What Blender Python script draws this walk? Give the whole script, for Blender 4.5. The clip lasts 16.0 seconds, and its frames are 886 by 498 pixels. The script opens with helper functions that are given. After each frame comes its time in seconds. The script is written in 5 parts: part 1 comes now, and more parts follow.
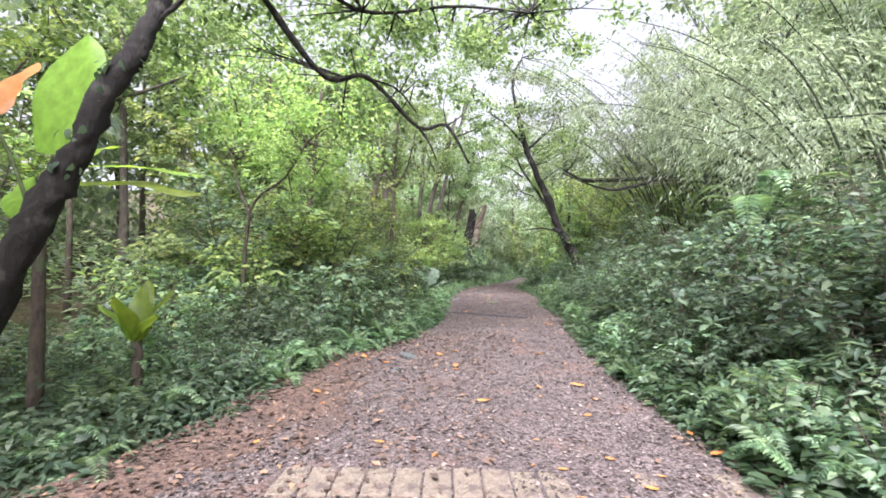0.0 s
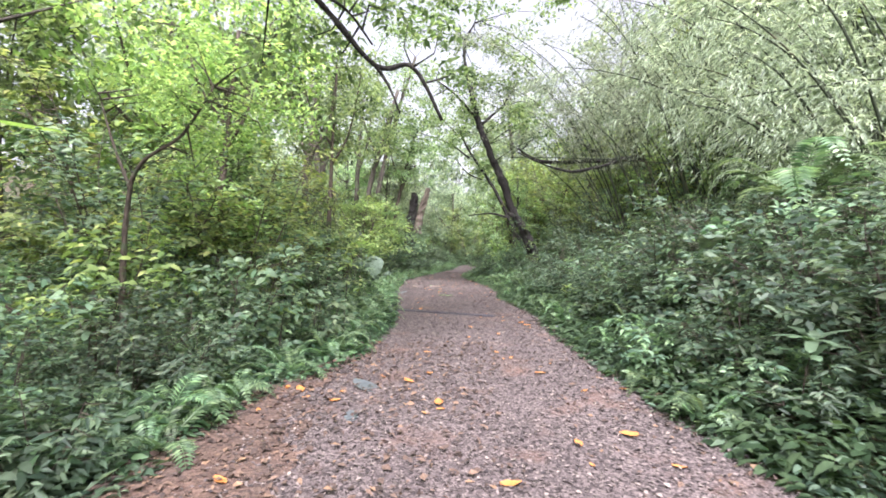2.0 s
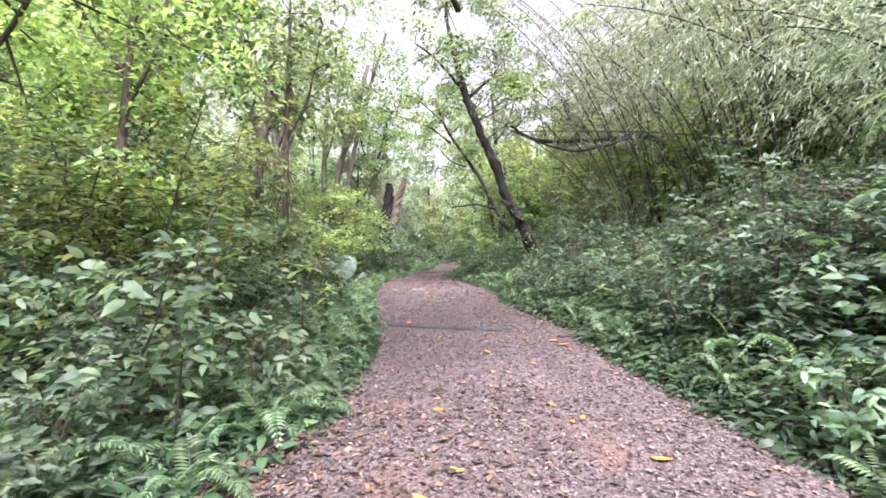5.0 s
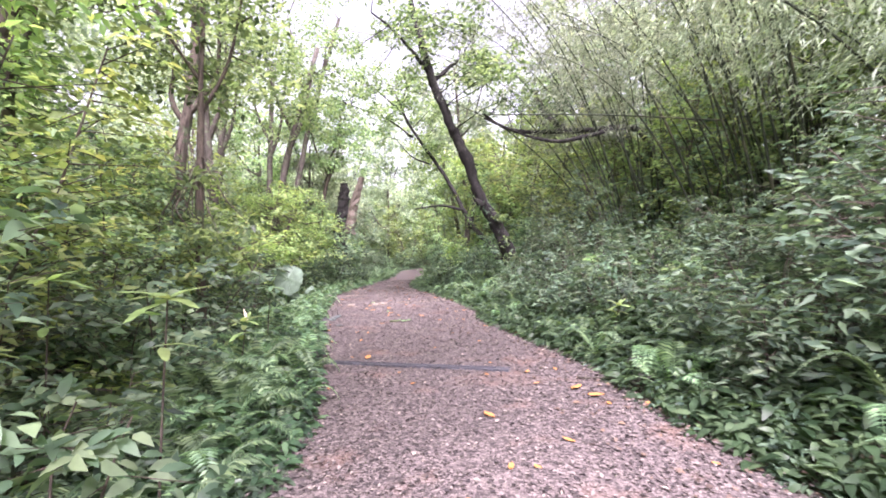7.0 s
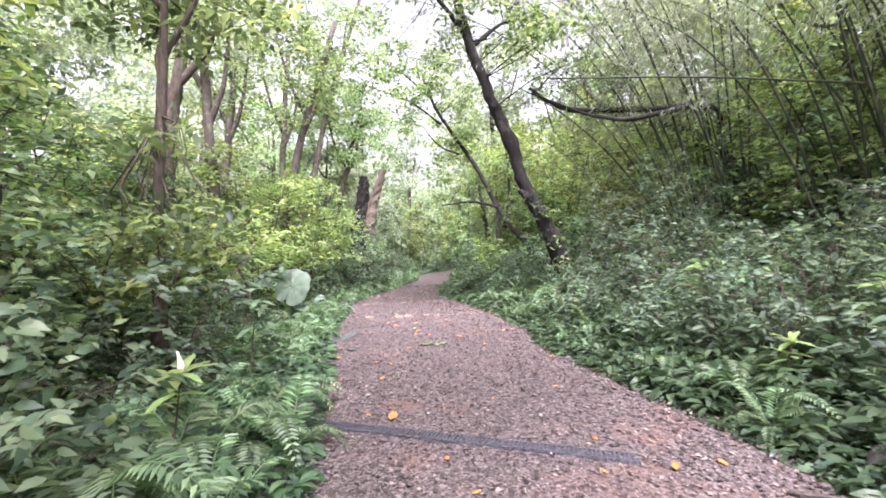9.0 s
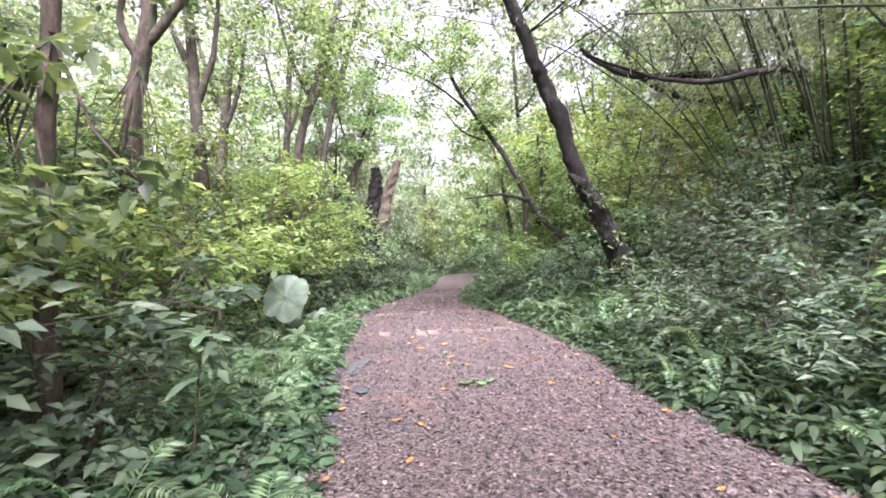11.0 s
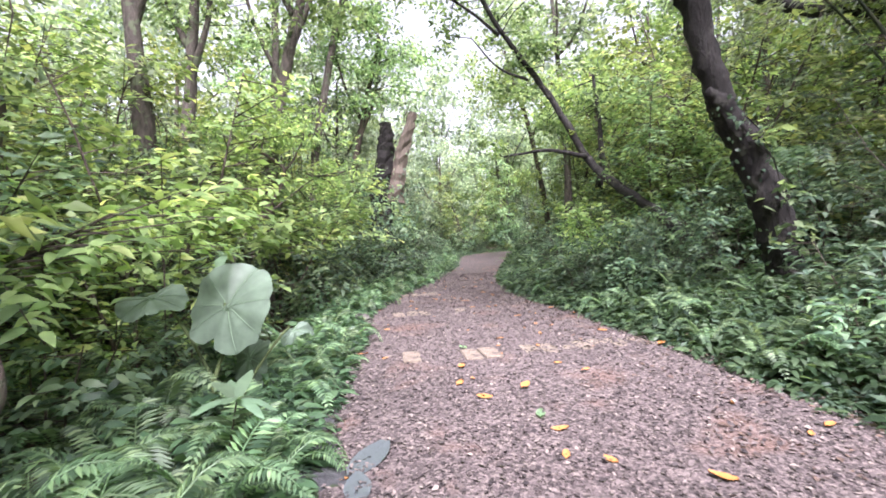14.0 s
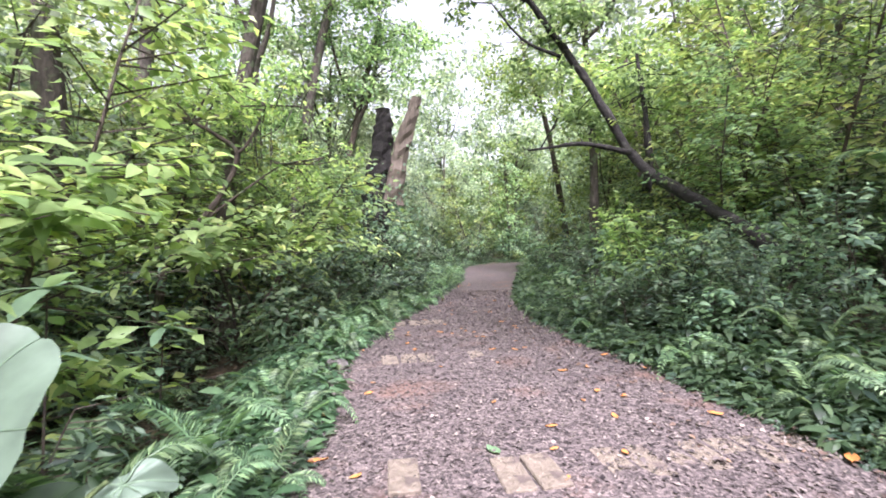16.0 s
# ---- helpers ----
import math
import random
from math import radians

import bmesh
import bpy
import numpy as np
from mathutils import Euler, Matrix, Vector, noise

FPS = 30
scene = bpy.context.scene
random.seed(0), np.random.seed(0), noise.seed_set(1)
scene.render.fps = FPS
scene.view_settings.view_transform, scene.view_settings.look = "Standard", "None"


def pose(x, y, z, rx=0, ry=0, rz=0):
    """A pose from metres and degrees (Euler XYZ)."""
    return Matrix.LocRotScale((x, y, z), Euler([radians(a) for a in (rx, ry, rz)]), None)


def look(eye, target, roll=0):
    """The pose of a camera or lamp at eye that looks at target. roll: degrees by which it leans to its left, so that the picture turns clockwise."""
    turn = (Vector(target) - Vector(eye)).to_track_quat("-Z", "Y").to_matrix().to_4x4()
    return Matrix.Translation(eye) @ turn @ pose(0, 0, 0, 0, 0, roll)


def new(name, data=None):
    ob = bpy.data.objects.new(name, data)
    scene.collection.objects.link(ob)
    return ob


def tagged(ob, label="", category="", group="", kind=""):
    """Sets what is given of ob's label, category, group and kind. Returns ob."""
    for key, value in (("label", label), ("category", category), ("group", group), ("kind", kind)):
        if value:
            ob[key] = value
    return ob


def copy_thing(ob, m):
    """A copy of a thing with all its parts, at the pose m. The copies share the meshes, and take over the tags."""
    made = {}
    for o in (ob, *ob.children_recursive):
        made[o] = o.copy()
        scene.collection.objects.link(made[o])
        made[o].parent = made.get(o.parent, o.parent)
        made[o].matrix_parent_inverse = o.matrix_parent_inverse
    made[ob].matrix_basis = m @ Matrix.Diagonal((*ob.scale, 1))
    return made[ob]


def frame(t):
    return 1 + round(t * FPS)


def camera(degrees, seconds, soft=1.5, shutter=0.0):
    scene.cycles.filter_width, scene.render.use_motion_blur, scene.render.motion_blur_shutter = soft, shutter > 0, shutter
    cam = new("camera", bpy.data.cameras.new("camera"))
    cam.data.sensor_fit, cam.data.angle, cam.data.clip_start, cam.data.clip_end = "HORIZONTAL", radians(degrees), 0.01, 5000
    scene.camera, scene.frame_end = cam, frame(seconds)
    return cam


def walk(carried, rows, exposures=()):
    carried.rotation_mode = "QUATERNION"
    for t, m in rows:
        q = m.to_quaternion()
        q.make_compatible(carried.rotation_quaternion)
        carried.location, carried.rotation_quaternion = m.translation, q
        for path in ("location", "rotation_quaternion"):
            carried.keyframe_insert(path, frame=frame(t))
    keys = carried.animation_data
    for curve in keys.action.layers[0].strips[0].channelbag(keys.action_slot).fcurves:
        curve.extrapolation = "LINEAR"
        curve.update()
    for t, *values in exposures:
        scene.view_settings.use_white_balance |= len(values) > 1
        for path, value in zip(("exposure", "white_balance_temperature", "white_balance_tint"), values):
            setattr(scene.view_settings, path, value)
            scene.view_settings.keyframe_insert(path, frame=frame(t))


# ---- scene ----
cam = camera(86.9, 16.0, soft=1.75, shutter=0.25)
PATH = [
    (0, (1.921, 3.17, 1.52), (1.575, 5.139, 1.56), 0.2),
    (0.5, (1.731, 3.618, 1.532), (1.405, 5.591, 1.552), 0.3),
    (1, (1.519, 4.075, 1.54), (1.255, 6.058, 1.548), 0.4),
    (1.5, (1.316, 4.574, 1.563), (1.058, 6.557, 1.565), 0.4),
    (2, (1.14, 5.165, 1.537), (1.081, 7.164, 1.522), 0.1),
    (2.5, (0.992, 5.681, 1.576), (0.936, 7.681, 1.57), -0.1),
    (3, (0.862, 6.151, 1.601), (0.871, 8.151, 1.582), -0.8),
    (3.5, (0.782, 6.567, 1.484), (0.828, 8.566, 1.454), -1.0),
    (3.7, (0.774, 6.759, 1.458), (0.814, 8.759, 1.422), -1.1),
    (5.8, (0.628, 8.62, 1.439), (0.719, 10.618, 1.428), -2.0),
    (6, (0.641, 8.87, 1.441), (0.757, 10.867, 1.432), -2.2),
    (6.5, (0.631, 9.492, 1.442), (0.935, 11.469, 1.426), -2.1),
    (7, (0.599, 9.973, 1.452), (0.833, 11.959, 1.446), -2.1),
    (7.5, (0.55, 10.502, 1.442), (0.7, 12.496, 1.449), -1.7),
    (8, (0.54, 11.096, 1.441), (0.69, 13.09, 1.449), -1.6),
    (8.5, (0.495, 11.663, 1.449), (0.648, 13.657, 1.458), -1.5),
    (9, (0.44, 12.25, 1.441), (0.593, 14.244, 1.447), -1.5),
    (9.5, (0.374, 12.757, 1.455), (0.476, 14.754, 1.479), -1.4),
    (9.7, (0.369, 12.98, 1.436), (0.455, 14.978, 1.455), -1.6),
    (11.8, (0.13, 15.279, 1.438), (0.239, 17.276, 1.444), -1.9),
    (12, (0.114, 15.53, 1.434), (0.219, 17.527, 1.438), -1.9),
    (12.5, (0.058, 16.1, 1.433), (0.164, 18.097, 1.433), -2.0),
    (13, (-0.02, 16.637, 1.376), (0.087, 18.634, 1.361), -1.2),
    (13.5, (-0.135, 17.142, 1.341), (-0.043, 19.14, 1.287), -2.4),
    (14, (-0.183, 17.666, 1.335), (-0.121, 19.664, 1.259), -2.8),
    (14.5, (-0.22, 18.252, 1.367), (-0.166, 20.25, 1.295), -2.4),
    (15, (-0.224, 18.818, 1.398), (-0.17, 20.816, 1.333), -2.1),
    (15.5, (-0.237, 19.319, 1.4), (-0.177, 21.317, 1.341), -1.5),
    (16, (-0.241, 19.893, 1.41), (-0.178, 21.892, 1.36), -1.4),
]
walk(cam, [(t, look(eye, target, roll)) for t, eye, target, roll in PATH], [(0, 1.8, 6200, 21), (4, 1.92, 6200, 26), (7, 2.24, 6200, 36), (9.5, 2.22, 6200, 32), (12.5, 2.1, 6200, 33), (14, 2.08, 6100, 27), (16, 2.02, 6050, 26)])

# ---- world, sun and exposure ----
world = bpy.data.worlds.new("sky")
scene.world = world
world.use_nodes = True
wt = world.node_tree
sky = wt.nodes.new("ShaderNodeTexSky")
sky.sky_type, sky.sun_disc = "NISHITA", False
sky.sun_elevation, sky.sun_rotation = radians(54), radians(172)
sky.dust_density, sky.ozone_density = 4.0, 1.0
grey = wt.nodes.new("ShaderNodeHueSaturation")          # thin cloud takes the blue out of the sky
grey.inputs["Saturation"].default_value = 0.22
wt.links.new(sky.outputs[0], grey.inputs["Color"])
wt.links.new(grey.outputs[0], wt.nodes["Background"].inputs[0])
wt.nodes["Background"].inputs[1].default_value = 0.115
sun_data = bpy.data.lights.new("sun", "SUN")
sun_data.energy, sun_data.angle, sun_data.color = 3.9, radians(30), (1.0, 0.96, 0.95)
sun = new("sun", sun_data)
sun.matrix_world = look((1.9, -13.4, 18.6), (0, 0, 0))


# ---- materials ----
def node(nt, kind, **values):
    n = nt.nodes.new(kind)
    for k, v in values.items():
        n.inputs[k].default_value = v
    return n


def ramp(nt, fac, stops):
    r = nt.nodes.new("ShaderNodeValToRGB")
    while len(r.color_ramp.elements) < len(stops):
        r.color_ramp.elements.new(0.5)
    for e, (p, c) in zip(r.color_ramp.elements, stops):
        e.position, e.color = p, (*c, 1)
    nt.links.new(fac, r.inputs[0])
    return r


def leaf_material(name, dark, mid, light, rough=0.46, through_it=0.42, yellow=0.0, shine=(1.75, 1.75, 1.1)):
    """Leaves: a colour for each leaf, another shade for each plant, light that shines through."""
    dark, mid, light = [(c[0], c[1], c[2] * 1.9) for c in (dark, mid, light)]
    m = bpy.data.materials.new(name)
    m.use_nodes = True
    nt = m.node_tree
    p = nt.nodes["Principled BSDF"]
    geo, info = nt.nodes.new("ShaderNodeNewGeometry"), nt.nodes.new("ShaderNodeObjectInfo")
    c = ramp(nt, geo.outputs["Random Per Island"], [(0.0, tuple(0.6 * k for k in dark)), (0.4, mid), (0.85, light), (1.0, (light[0] * (1.35 + yellow), light[1] * 1.3, light[2] * 1.2))])
    hsv = nt.nodes.new("ShaderNodeHueSaturation")
    hsv.inputs["Saturation"].default_value = 0.88
    val = node(nt, "ShaderNodeMapRange")
    val.inputs["To Min"].default_value, val.inputs["To Max"].default_value = 0.72, 1.3
    hue = node(nt, "ShaderNodeMapRange")
    hue.inputs["To Min"].default_value, hue.inputs["To Max"].default_value = 0.475, 0.515
    nt.links.new(info.outputs["Random"], val.inputs["Value"])
    nt.links.new(info.outputs["Random"], hue.inputs["Value"])
    nt.links.new(val.outputs[0], hsv.inputs["Value"])
    nt.links.new(hue.outputs[0], hsv.inputs["Hue"])
    tc = nt.nodes.new("ShaderNodeTexCoord")
    blot = node(nt, "ShaderNodeTexNoise", Scale=9.0, Detail=3.0)
    nt.links.new(tc.outputs["Object"], blot.inputs["Vector"])
    spots = ramp(nt, blot.outputs["Fac"], [(0.3, (0.75, 0.75, 0.75)), (0.7, (1.15, 1.15, 1.15))])
    mul = nt.nodes.new("ShaderNodeMix")
    mul.data_type, mul.blend_type = "RGBA", "MULTIPLY"
    mul.inputs["Factor"].default_value = 1.0
    nt.links.new(c.outputs[0], mul.inputs["A"])
    nt.links.new(spots.outputs[0], mul.inputs["B"])
    nt.links.new(mul.outputs["Result"], hsv.inputs["Color"])
    nt.links.new(hsv.outputs[0], p.inputs["Base Color"])
    p.inputs["Roughness"].default_value = rough
    p.inputs["Specular IOR Level"].default_value = 0.36
    tr = nt.nodes.new("ShaderNodeBsdfTranslucent")
    warm = nt.nodes.new("ShaderNodeMix")
    warm.data_type, warm.blend_type = "RGBA", "MULTIPLY"
    warm.inputs["Factor"].default_value = 1.0
    warm.inputs["B"].default_value = (*shine, 1)
    nt.links.new(hsv.outputs[0], warm.inputs["A"])
    nt.links.new(warm.outputs["Result"], tr.inputs["Color"])
    mix = nt.nodes.new("ShaderNodeMixShader")
    mix.inputs[0].default_value = through_it
    nt.links.new(p.outputs[0], mix.inputs[1])
    nt.links.new(tr.outputs[0], mix.inputs[2])
    nt.links.new(mix.outputs[0], nt.nodes["Material Output"].inputs[0])
    return m


def bark_material(name, dark, light, patch=None, scale=6.0, stretch=0.35):
    m = bpy.data.materials.new(name)
    m.use_nodes = True
    nt = m.node_tree
    p = nt.nodes["Principled BSDF"]
    tc = nt.nodes.new("ShaderNodeTexCoord")
    mp = nt.nodes.new("ShaderNodeMapping")
    mp.inputs["Scale"].default_value = (1, 1, stretch)
    nt.links.new(tc.outputs["Object"], mp.inputs[0])
    n1 = node(nt, "ShaderNodeTexNoise", Scale=scale * 3, Detail=6.0, Roughness=0.65)
    nt.links.new(mp.outputs[0], n1.inputs["Vector"])
    c = ramp(nt, n1.outputs["Fac"], [(0.3, dark), (0.7, light)])
    col = c.outputs[0]
    if patch:
        n2 = node(nt, "ShaderNodeTexNoise", Scale=scale * 0.9, Detail=3.0)
        nt.links.new(tc.outputs["Object"], n2.inputs["Vector"])
        k = ramp(nt, n2.outputs["Fac"], [(0.56, (0, 0, 0)), (0.63, (1, 1, 1))])
        mx = nt.nodes.new("ShaderNodeMix")
        mx.data_type = "RGBA"
        mx.inputs["B"].default_value = (*patch, 1)
        nt.links.new(k.outputs[0], mx.inputs["Factor"])
        nt.links.new(col, mx.inputs["A"])
        col = mx.outputs["Result"]
    nt.links.new(col, p.inputs["Base Color"])
    p.inputs["Roughness"].default_value = 0.85
    b = node(nt, "ShaderNodeBump", Strength=1.0, Distance=0.05)
    nt.links.new(n1.outputs["Fac"], b.inputs["Height"])
    nt.links.new(b.outputs[0], p.inputs["Normal"])
    return m


def island_material(name, stops, rough=0.8):
    """Loose pieces, each of a colour of its own."""
    m = bpy.data.materials.new(name)
    m.use_nodes = True
    nt = m.node_tree
    p = nt.nodes["Principled BSDF"]
    geo = nt.nodes.new("ShaderNodeNewGeometry")
    c = ramp(nt, geo.outputs["Random Per Island"], stops)
    tc = nt.nodes.new("ShaderNodeTexCoord")
    n = node(nt, "ShaderNodeTexNoise", Scale=60.0, Detail=3.0)
    nt.links.new(tc.outputs["Object"], n.inputs["Vector"])
    k = ramp(nt, n.outputs["Fac"], [(0.3, (0.7, 0.7, 0.7)), (0.7, (1.2, 1.2, 1.2))])
    mx = nt.nodes.new("ShaderNodeMix")
    mx.data_type, mx.blend_type = "RGBA", "MULTIPLY"
    mx.inputs["Factor"].default_value = 1.0
    nt.links.new(c.outputs[0], mx.inputs["A"])
    nt.links.new(k.outputs[0], mx.inputs["B"])
    nt.links.new(mx.outputs["Result"], p.inputs["Base Color"])
    p.inputs["Roughness"].default_value = rough
    return m


def earth_material(name, stops, grain_stops, scale, stain=None, stain_at=(0.5, 0.62)):
    """Ground: fine crumbs, broad patches and a stain of another soil."""
    m = bpy.data.materials.new(name)
    m.use_nodes = True
    nt = m.node_tree
    p = nt.nodes["Principled BSDF"]
    tc = nt.nodes.new("ShaderNodeTexCoord")
    v = node(nt, "ShaderNodeTexVoronoi", Scale=scale)
    v.inputs["Randomness"].default_value = 1.0
    warp = node(nt, "ShaderNodeTexNoise", Scale=scale * 0.6, Detail=2.0)
    add = nt.nodes.new("ShaderNodeMix")
    add.data_type, add.blend_type = "RGBA", "ADD"
    add.inputs["Factor"].default_value = 0.04
    nt.links.new(tc.outputs["Object"], warp.inputs["Vector"])
    nt.links.new(tc.outputs["Object"], add.inputs["A"])
    nt.links.new(warp.outputs["Color"], add.inputs["B"])
    nt.links.new(add.outputs["Result"], v.inputs["Vector"])
    sep = nt.nodes.new("ShaderNodeSeparateColor")
    nt.links.new(v.outputs["Color"], sep.inputs[0])
    c = ramp(nt, sep.outputs[0], stops)
    big = node(nt, "ShaderNodeTexNoise", Scale=0.9, Detail=5.0, Roughness=0.6)
    nt.links.new(tc.outputs["Object"], big.inputs["Vector"])
    g = ramp(nt, big.outputs["Fac"], grain_stops)
    mx = nt.nodes.new("ShaderNodeMix")
    mx.data_type, mx.blend_type = "RGBA", "MULTIPLY"
    mx.inputs["Factor"].default_value = 1.0
    nt.links.new(c.outputs[0], mx.inputs["A"])
    nt.links.new(g.outputs[0], mx.inputs["B"])
    col = mx.outputs["Result"]
    if stain:
        st = node(nt, "ShaderNodeTexNoise", Scale=1.3, Detail=4.0)
        nt.links.new(tc.outputs["Object"], st.inputs["Vector"])
        k = ramp(nt, st.outputs["Fac"], [(stain_at[0], (0, 0, 0)), (stain_at[1], (1, 1, 1))])
        m2 = nt.nodes.new("ShaderNodeMix")
        m2.data_type = "RGBA"
        m2.inputs["B"].default_value = (*stain, 1)
        half = node(nt, "ShaderNodeMath")
        half.operation = "MULTIPLY"
        half.inputs[1].default_value = 0.6
        nt.links.new(k.outputs[0], half.inputs[0])
        nt.links.new(half.outputs[0], m2.inputs["Factor"])
        nt.links.new(col, m2.inputs["A"])
        col = m2.outputs["Result"]
    nt.links.new(col, p.inputs["Base Color"])
    p.inputs["Roughness"].default_value = 0.92
    b = node(nt, "ShaderNodeBump", Strength=0.7, Distance=0.015)
    nt.links.new(v.outputs["Distance"], b.inputs["Height"])
    nt.links.new(b.outputs[0], p.inputs["Normal"])
    return m


M_SHRUB = leaf_material("shrub_leaf", (0.06, 0.125, 0.045), (0.112, 0.212, 0.066), (0.195, 0.305, 0.09), through_it=0.46)
# Shaded copy of the shrub leaf: the bank's shade is put into its colour.
M_SHADE = leaf_material("shaded_shrub_leaf", (0.037, 0.076, 0.026), (0.067, 0.123, 0.039), (0.118, 0.18, 0.056), rough=0.5, through_it=0.4)
M_BRIGHT = leaf_material("bright_leaf", (0.11, 0.195, 0.031), (0.178, 0.292, 0.046), (0.27, 0.37, 0.066), through_it=0.48, yellow=0.2)
M_CANOPY = leaf_material("canopy_leaf", (0.072, 0.138, 0.036), (0.135, 0.235, 0.056), (0.22, 0.32, 0.08), through_it=0.54)
# Paler than the near leaves: distance haze is put into the leaf colour.
M_FAR_HAZE = leaf_material("hazed_far_leaf", (0.15, 0.22, 0.095), (0.225, 0.31, 0.12), (0.32, 0.4, 0.16), through_it=0.52)
M_FERN = leaf_material("fern_leaf", (0.058, 0.122, 0.035), (0.11, 0.205, 0.052), (0.185, 0.3, 0.08), rough=0.45)
# Very dark green: the shade near the ground is put into the herb colour.
M_HERB_SHADED = leaf_material("herb_leaf", (0.0363, 0.0726, 0.0264), (0.0561, 0.1023, 0.033), (0.0891, 0.1419, 0.0462), rough=0.33)
M_LANCE = leaf_material("lance_herb_leaf", (0.026, 0.07, 0.018), (0.048, 0.115, 0.026), (0.088, 0.175, 0.042), rough=0.42)
M_BAMBOO = leaf_material("bamboo_leaf", (0.19, 0.255, 0.088), (0.275, 0.35, 0.125), (0.36, 0.43, 0.17), rough=0.45, through_it=0.5, shine=(1.4, 1.4, 1.05))
M_BANANA = leaf_material("banana_leaf", (0.13, 0.24, 0.008), (0.16, 0.29, 0.008), (0.19, 0.32, 0.01), rough=0.4, through_it=0.55)
M_TARO = leaf_material("taro_leaf", (0.1, 0.158, 0.058), (0.112, 0.17, 0.063), (0.124, 0.182, 0.068), rough=0.5, through_it=0.2)
# Near-black bark: the trunks' backlit shade is put into its colour.
M_BARK = bark_material("backlit_dark_bark", (0.004, 0.0034, 0.003), (0.0145, 0.011, 0.0095), patch=(0.036, 0.034, 0.028))
M_BROWN = bark_material("brown_bark", (0.026, 0.02, 0.015), (0.105, 0.08, 0.061), patch=(0.06, 0.075, 0.04))
M_PALE = bark_material("pale_bark", (0.03, 0.025, 0.021), (0.115, 0.096, 0.08), patch=(0.1, 0.12, 0.07))
M_WOOD = bark_material("split_wood", (0.085, 0.066, 0.052), (0.19, 0.155, 0.125), scale=4, stretch=0.15)
M_CULM = bark_material("bamboo_culm", (0.012, 0.02, 0.009), (0.036, 0.05, 0.022), patch=(0.065, 0.066, 0.034), scale=3, stretch=0.1)
M_STEM = bark_material("green_stem", (0.05, 0.08, 0.03), (0.13, 0.17, 0.06), scale=8)
M_SLATE = bark_material("dark_slate", (0.022, 0.024, 0.027), (0.07, 0.072, 0.076), patch=(0.035, 0.05, 0.024), scale=7, stretch=1.0)
M_STONE = bark_material("mossy_stone", (0.05, 0.047, 0.043), (0.14, 0.127, 0.12), patch=(0.06, 0.09, 0.03), scale=5, stretch=1.0)
M_BRICK = bark_material("paver", (0.15, 0.12, 0.093), (0.26, 0.215, 0.17), patch=(0.13, 0.1, 0.088), scale=7, stretch=1.0)
M_RUBBER = bark_material("drain_plastic", (0.045, 0.045, 0.055), (0.1, 0.098, 0.115), scale=9, stretch=1.0)
M_CHIP = island_material("chips", [(0.0, (0.02, 0.015, 0.016)), (0.35, (0.06, 0.048, 0.046)), (0.7, (0.124, 0.1, 0.094)), (0.93, (0.195, 0.162, 0.147)), (1.0, (0.28, 0.23, 0.2))])
M_LITTER = island_material("litter", [(0.0, (0.04, 0.027, 0.022)), (0.45, (0.082, 0.053, 0.041)), (0.85, (0.13, 0.085, 0.062)), (1.0, (0.24, 0.15, 0.09))])
M_FALLEN = island_material("fallen_leaf", [(0.0, (0.2, 0.085, 0.035)), (0.4, (0.38, 0.15, 0.045)), (0.75, (0.46, 0.2, 0.055)), (1.0, (0.46, 0.3, 0.12))], rough=0.55)
M_GREYLEAF = island_material("wet_grey_leaf", [(0.0, (0.06, 0.075, 0.08)), (1.0, (0.09, 0.105, 0.11))], rough=0.4)
M_ORANGE = leaf_material("orange_leaf", (0.4, 0.11, 0.006), (0.48, 0.16, 0.008), (0.5, 0.22, 0.012), rough=0.5, through_it=0.4)
M_RIB = bark_material("leaf_rib", (0.18, 0.28, 0.18), (0.22, 0.31, 0.2), scale=8)
M_BUD = island_material("pale_bud", [(0.0, (0.7, 0.6, 0.45)), (1.0, (0.75, 0.65, 0.5))], rough=0.5)
M_PATH = earth_material("path_chips", [(0.0, (0.03, 0.023, 0.023)), (0.35, (0.068, 0.054, 0.053)), (0.7, (0.118, 0.095, 0.092)), (1.0, (0.19, 0.156, 0.146))],
                        [(0.3, (0.8, 0.79, 0.79)), (0.7, (1.1, 1.085, 1.08))], 55.0, stain=(0.17, 0.095, 0.068), stain_at=(0.56, 0.72))
M_SOIL = earth_material("forest_soil", [(0.0, (0.03, 0.022, 0.017)), (0.5, (0.075, 0.055, 0.04)), (1.0, (0.14, 0.1, 0.07))],
                        [(0.3, (0.6, 0.7, 0.5)), (0.7, (1.1, 1.1, 1.0))], 18.0, stain=(0.05, 0.075, 0.025))

M_CLAY = earth_material("reddish_soil", [(0.0, (0.045, 0.029, 0.024)), (0.5, (0.095, 0.06, 0.047)), (1.0, (0.155, 0.104, 0.08))],
                        [(0.3, (0.75, 0.75, 0.75)), (0.7, (1.15, 1.1, 1.05))], 46.0, stain=(0.06, 0.046, 0.042))


# ---- mesh helpers ----
rng = np.random.default_rng(7)


def unit(a):
    a = np.asarray(a, float)
    return a / np.maximum(np.linalg.norm(a, axis=-1, keepdims=True), 1e-9)


def mesh_from(name, verts, faces, material, smooth=False):
    me = bpy.data.meshes.new(name)
    me.from_pydata([tuple(v) for v in np.asarray(verts, float).tolist()], [], faces)
    me.materials.append(material)
    if smooth:
        me.polygons.foreach_set("use_smooth", [True] * len(me.polygons))
    me.update()
    return me


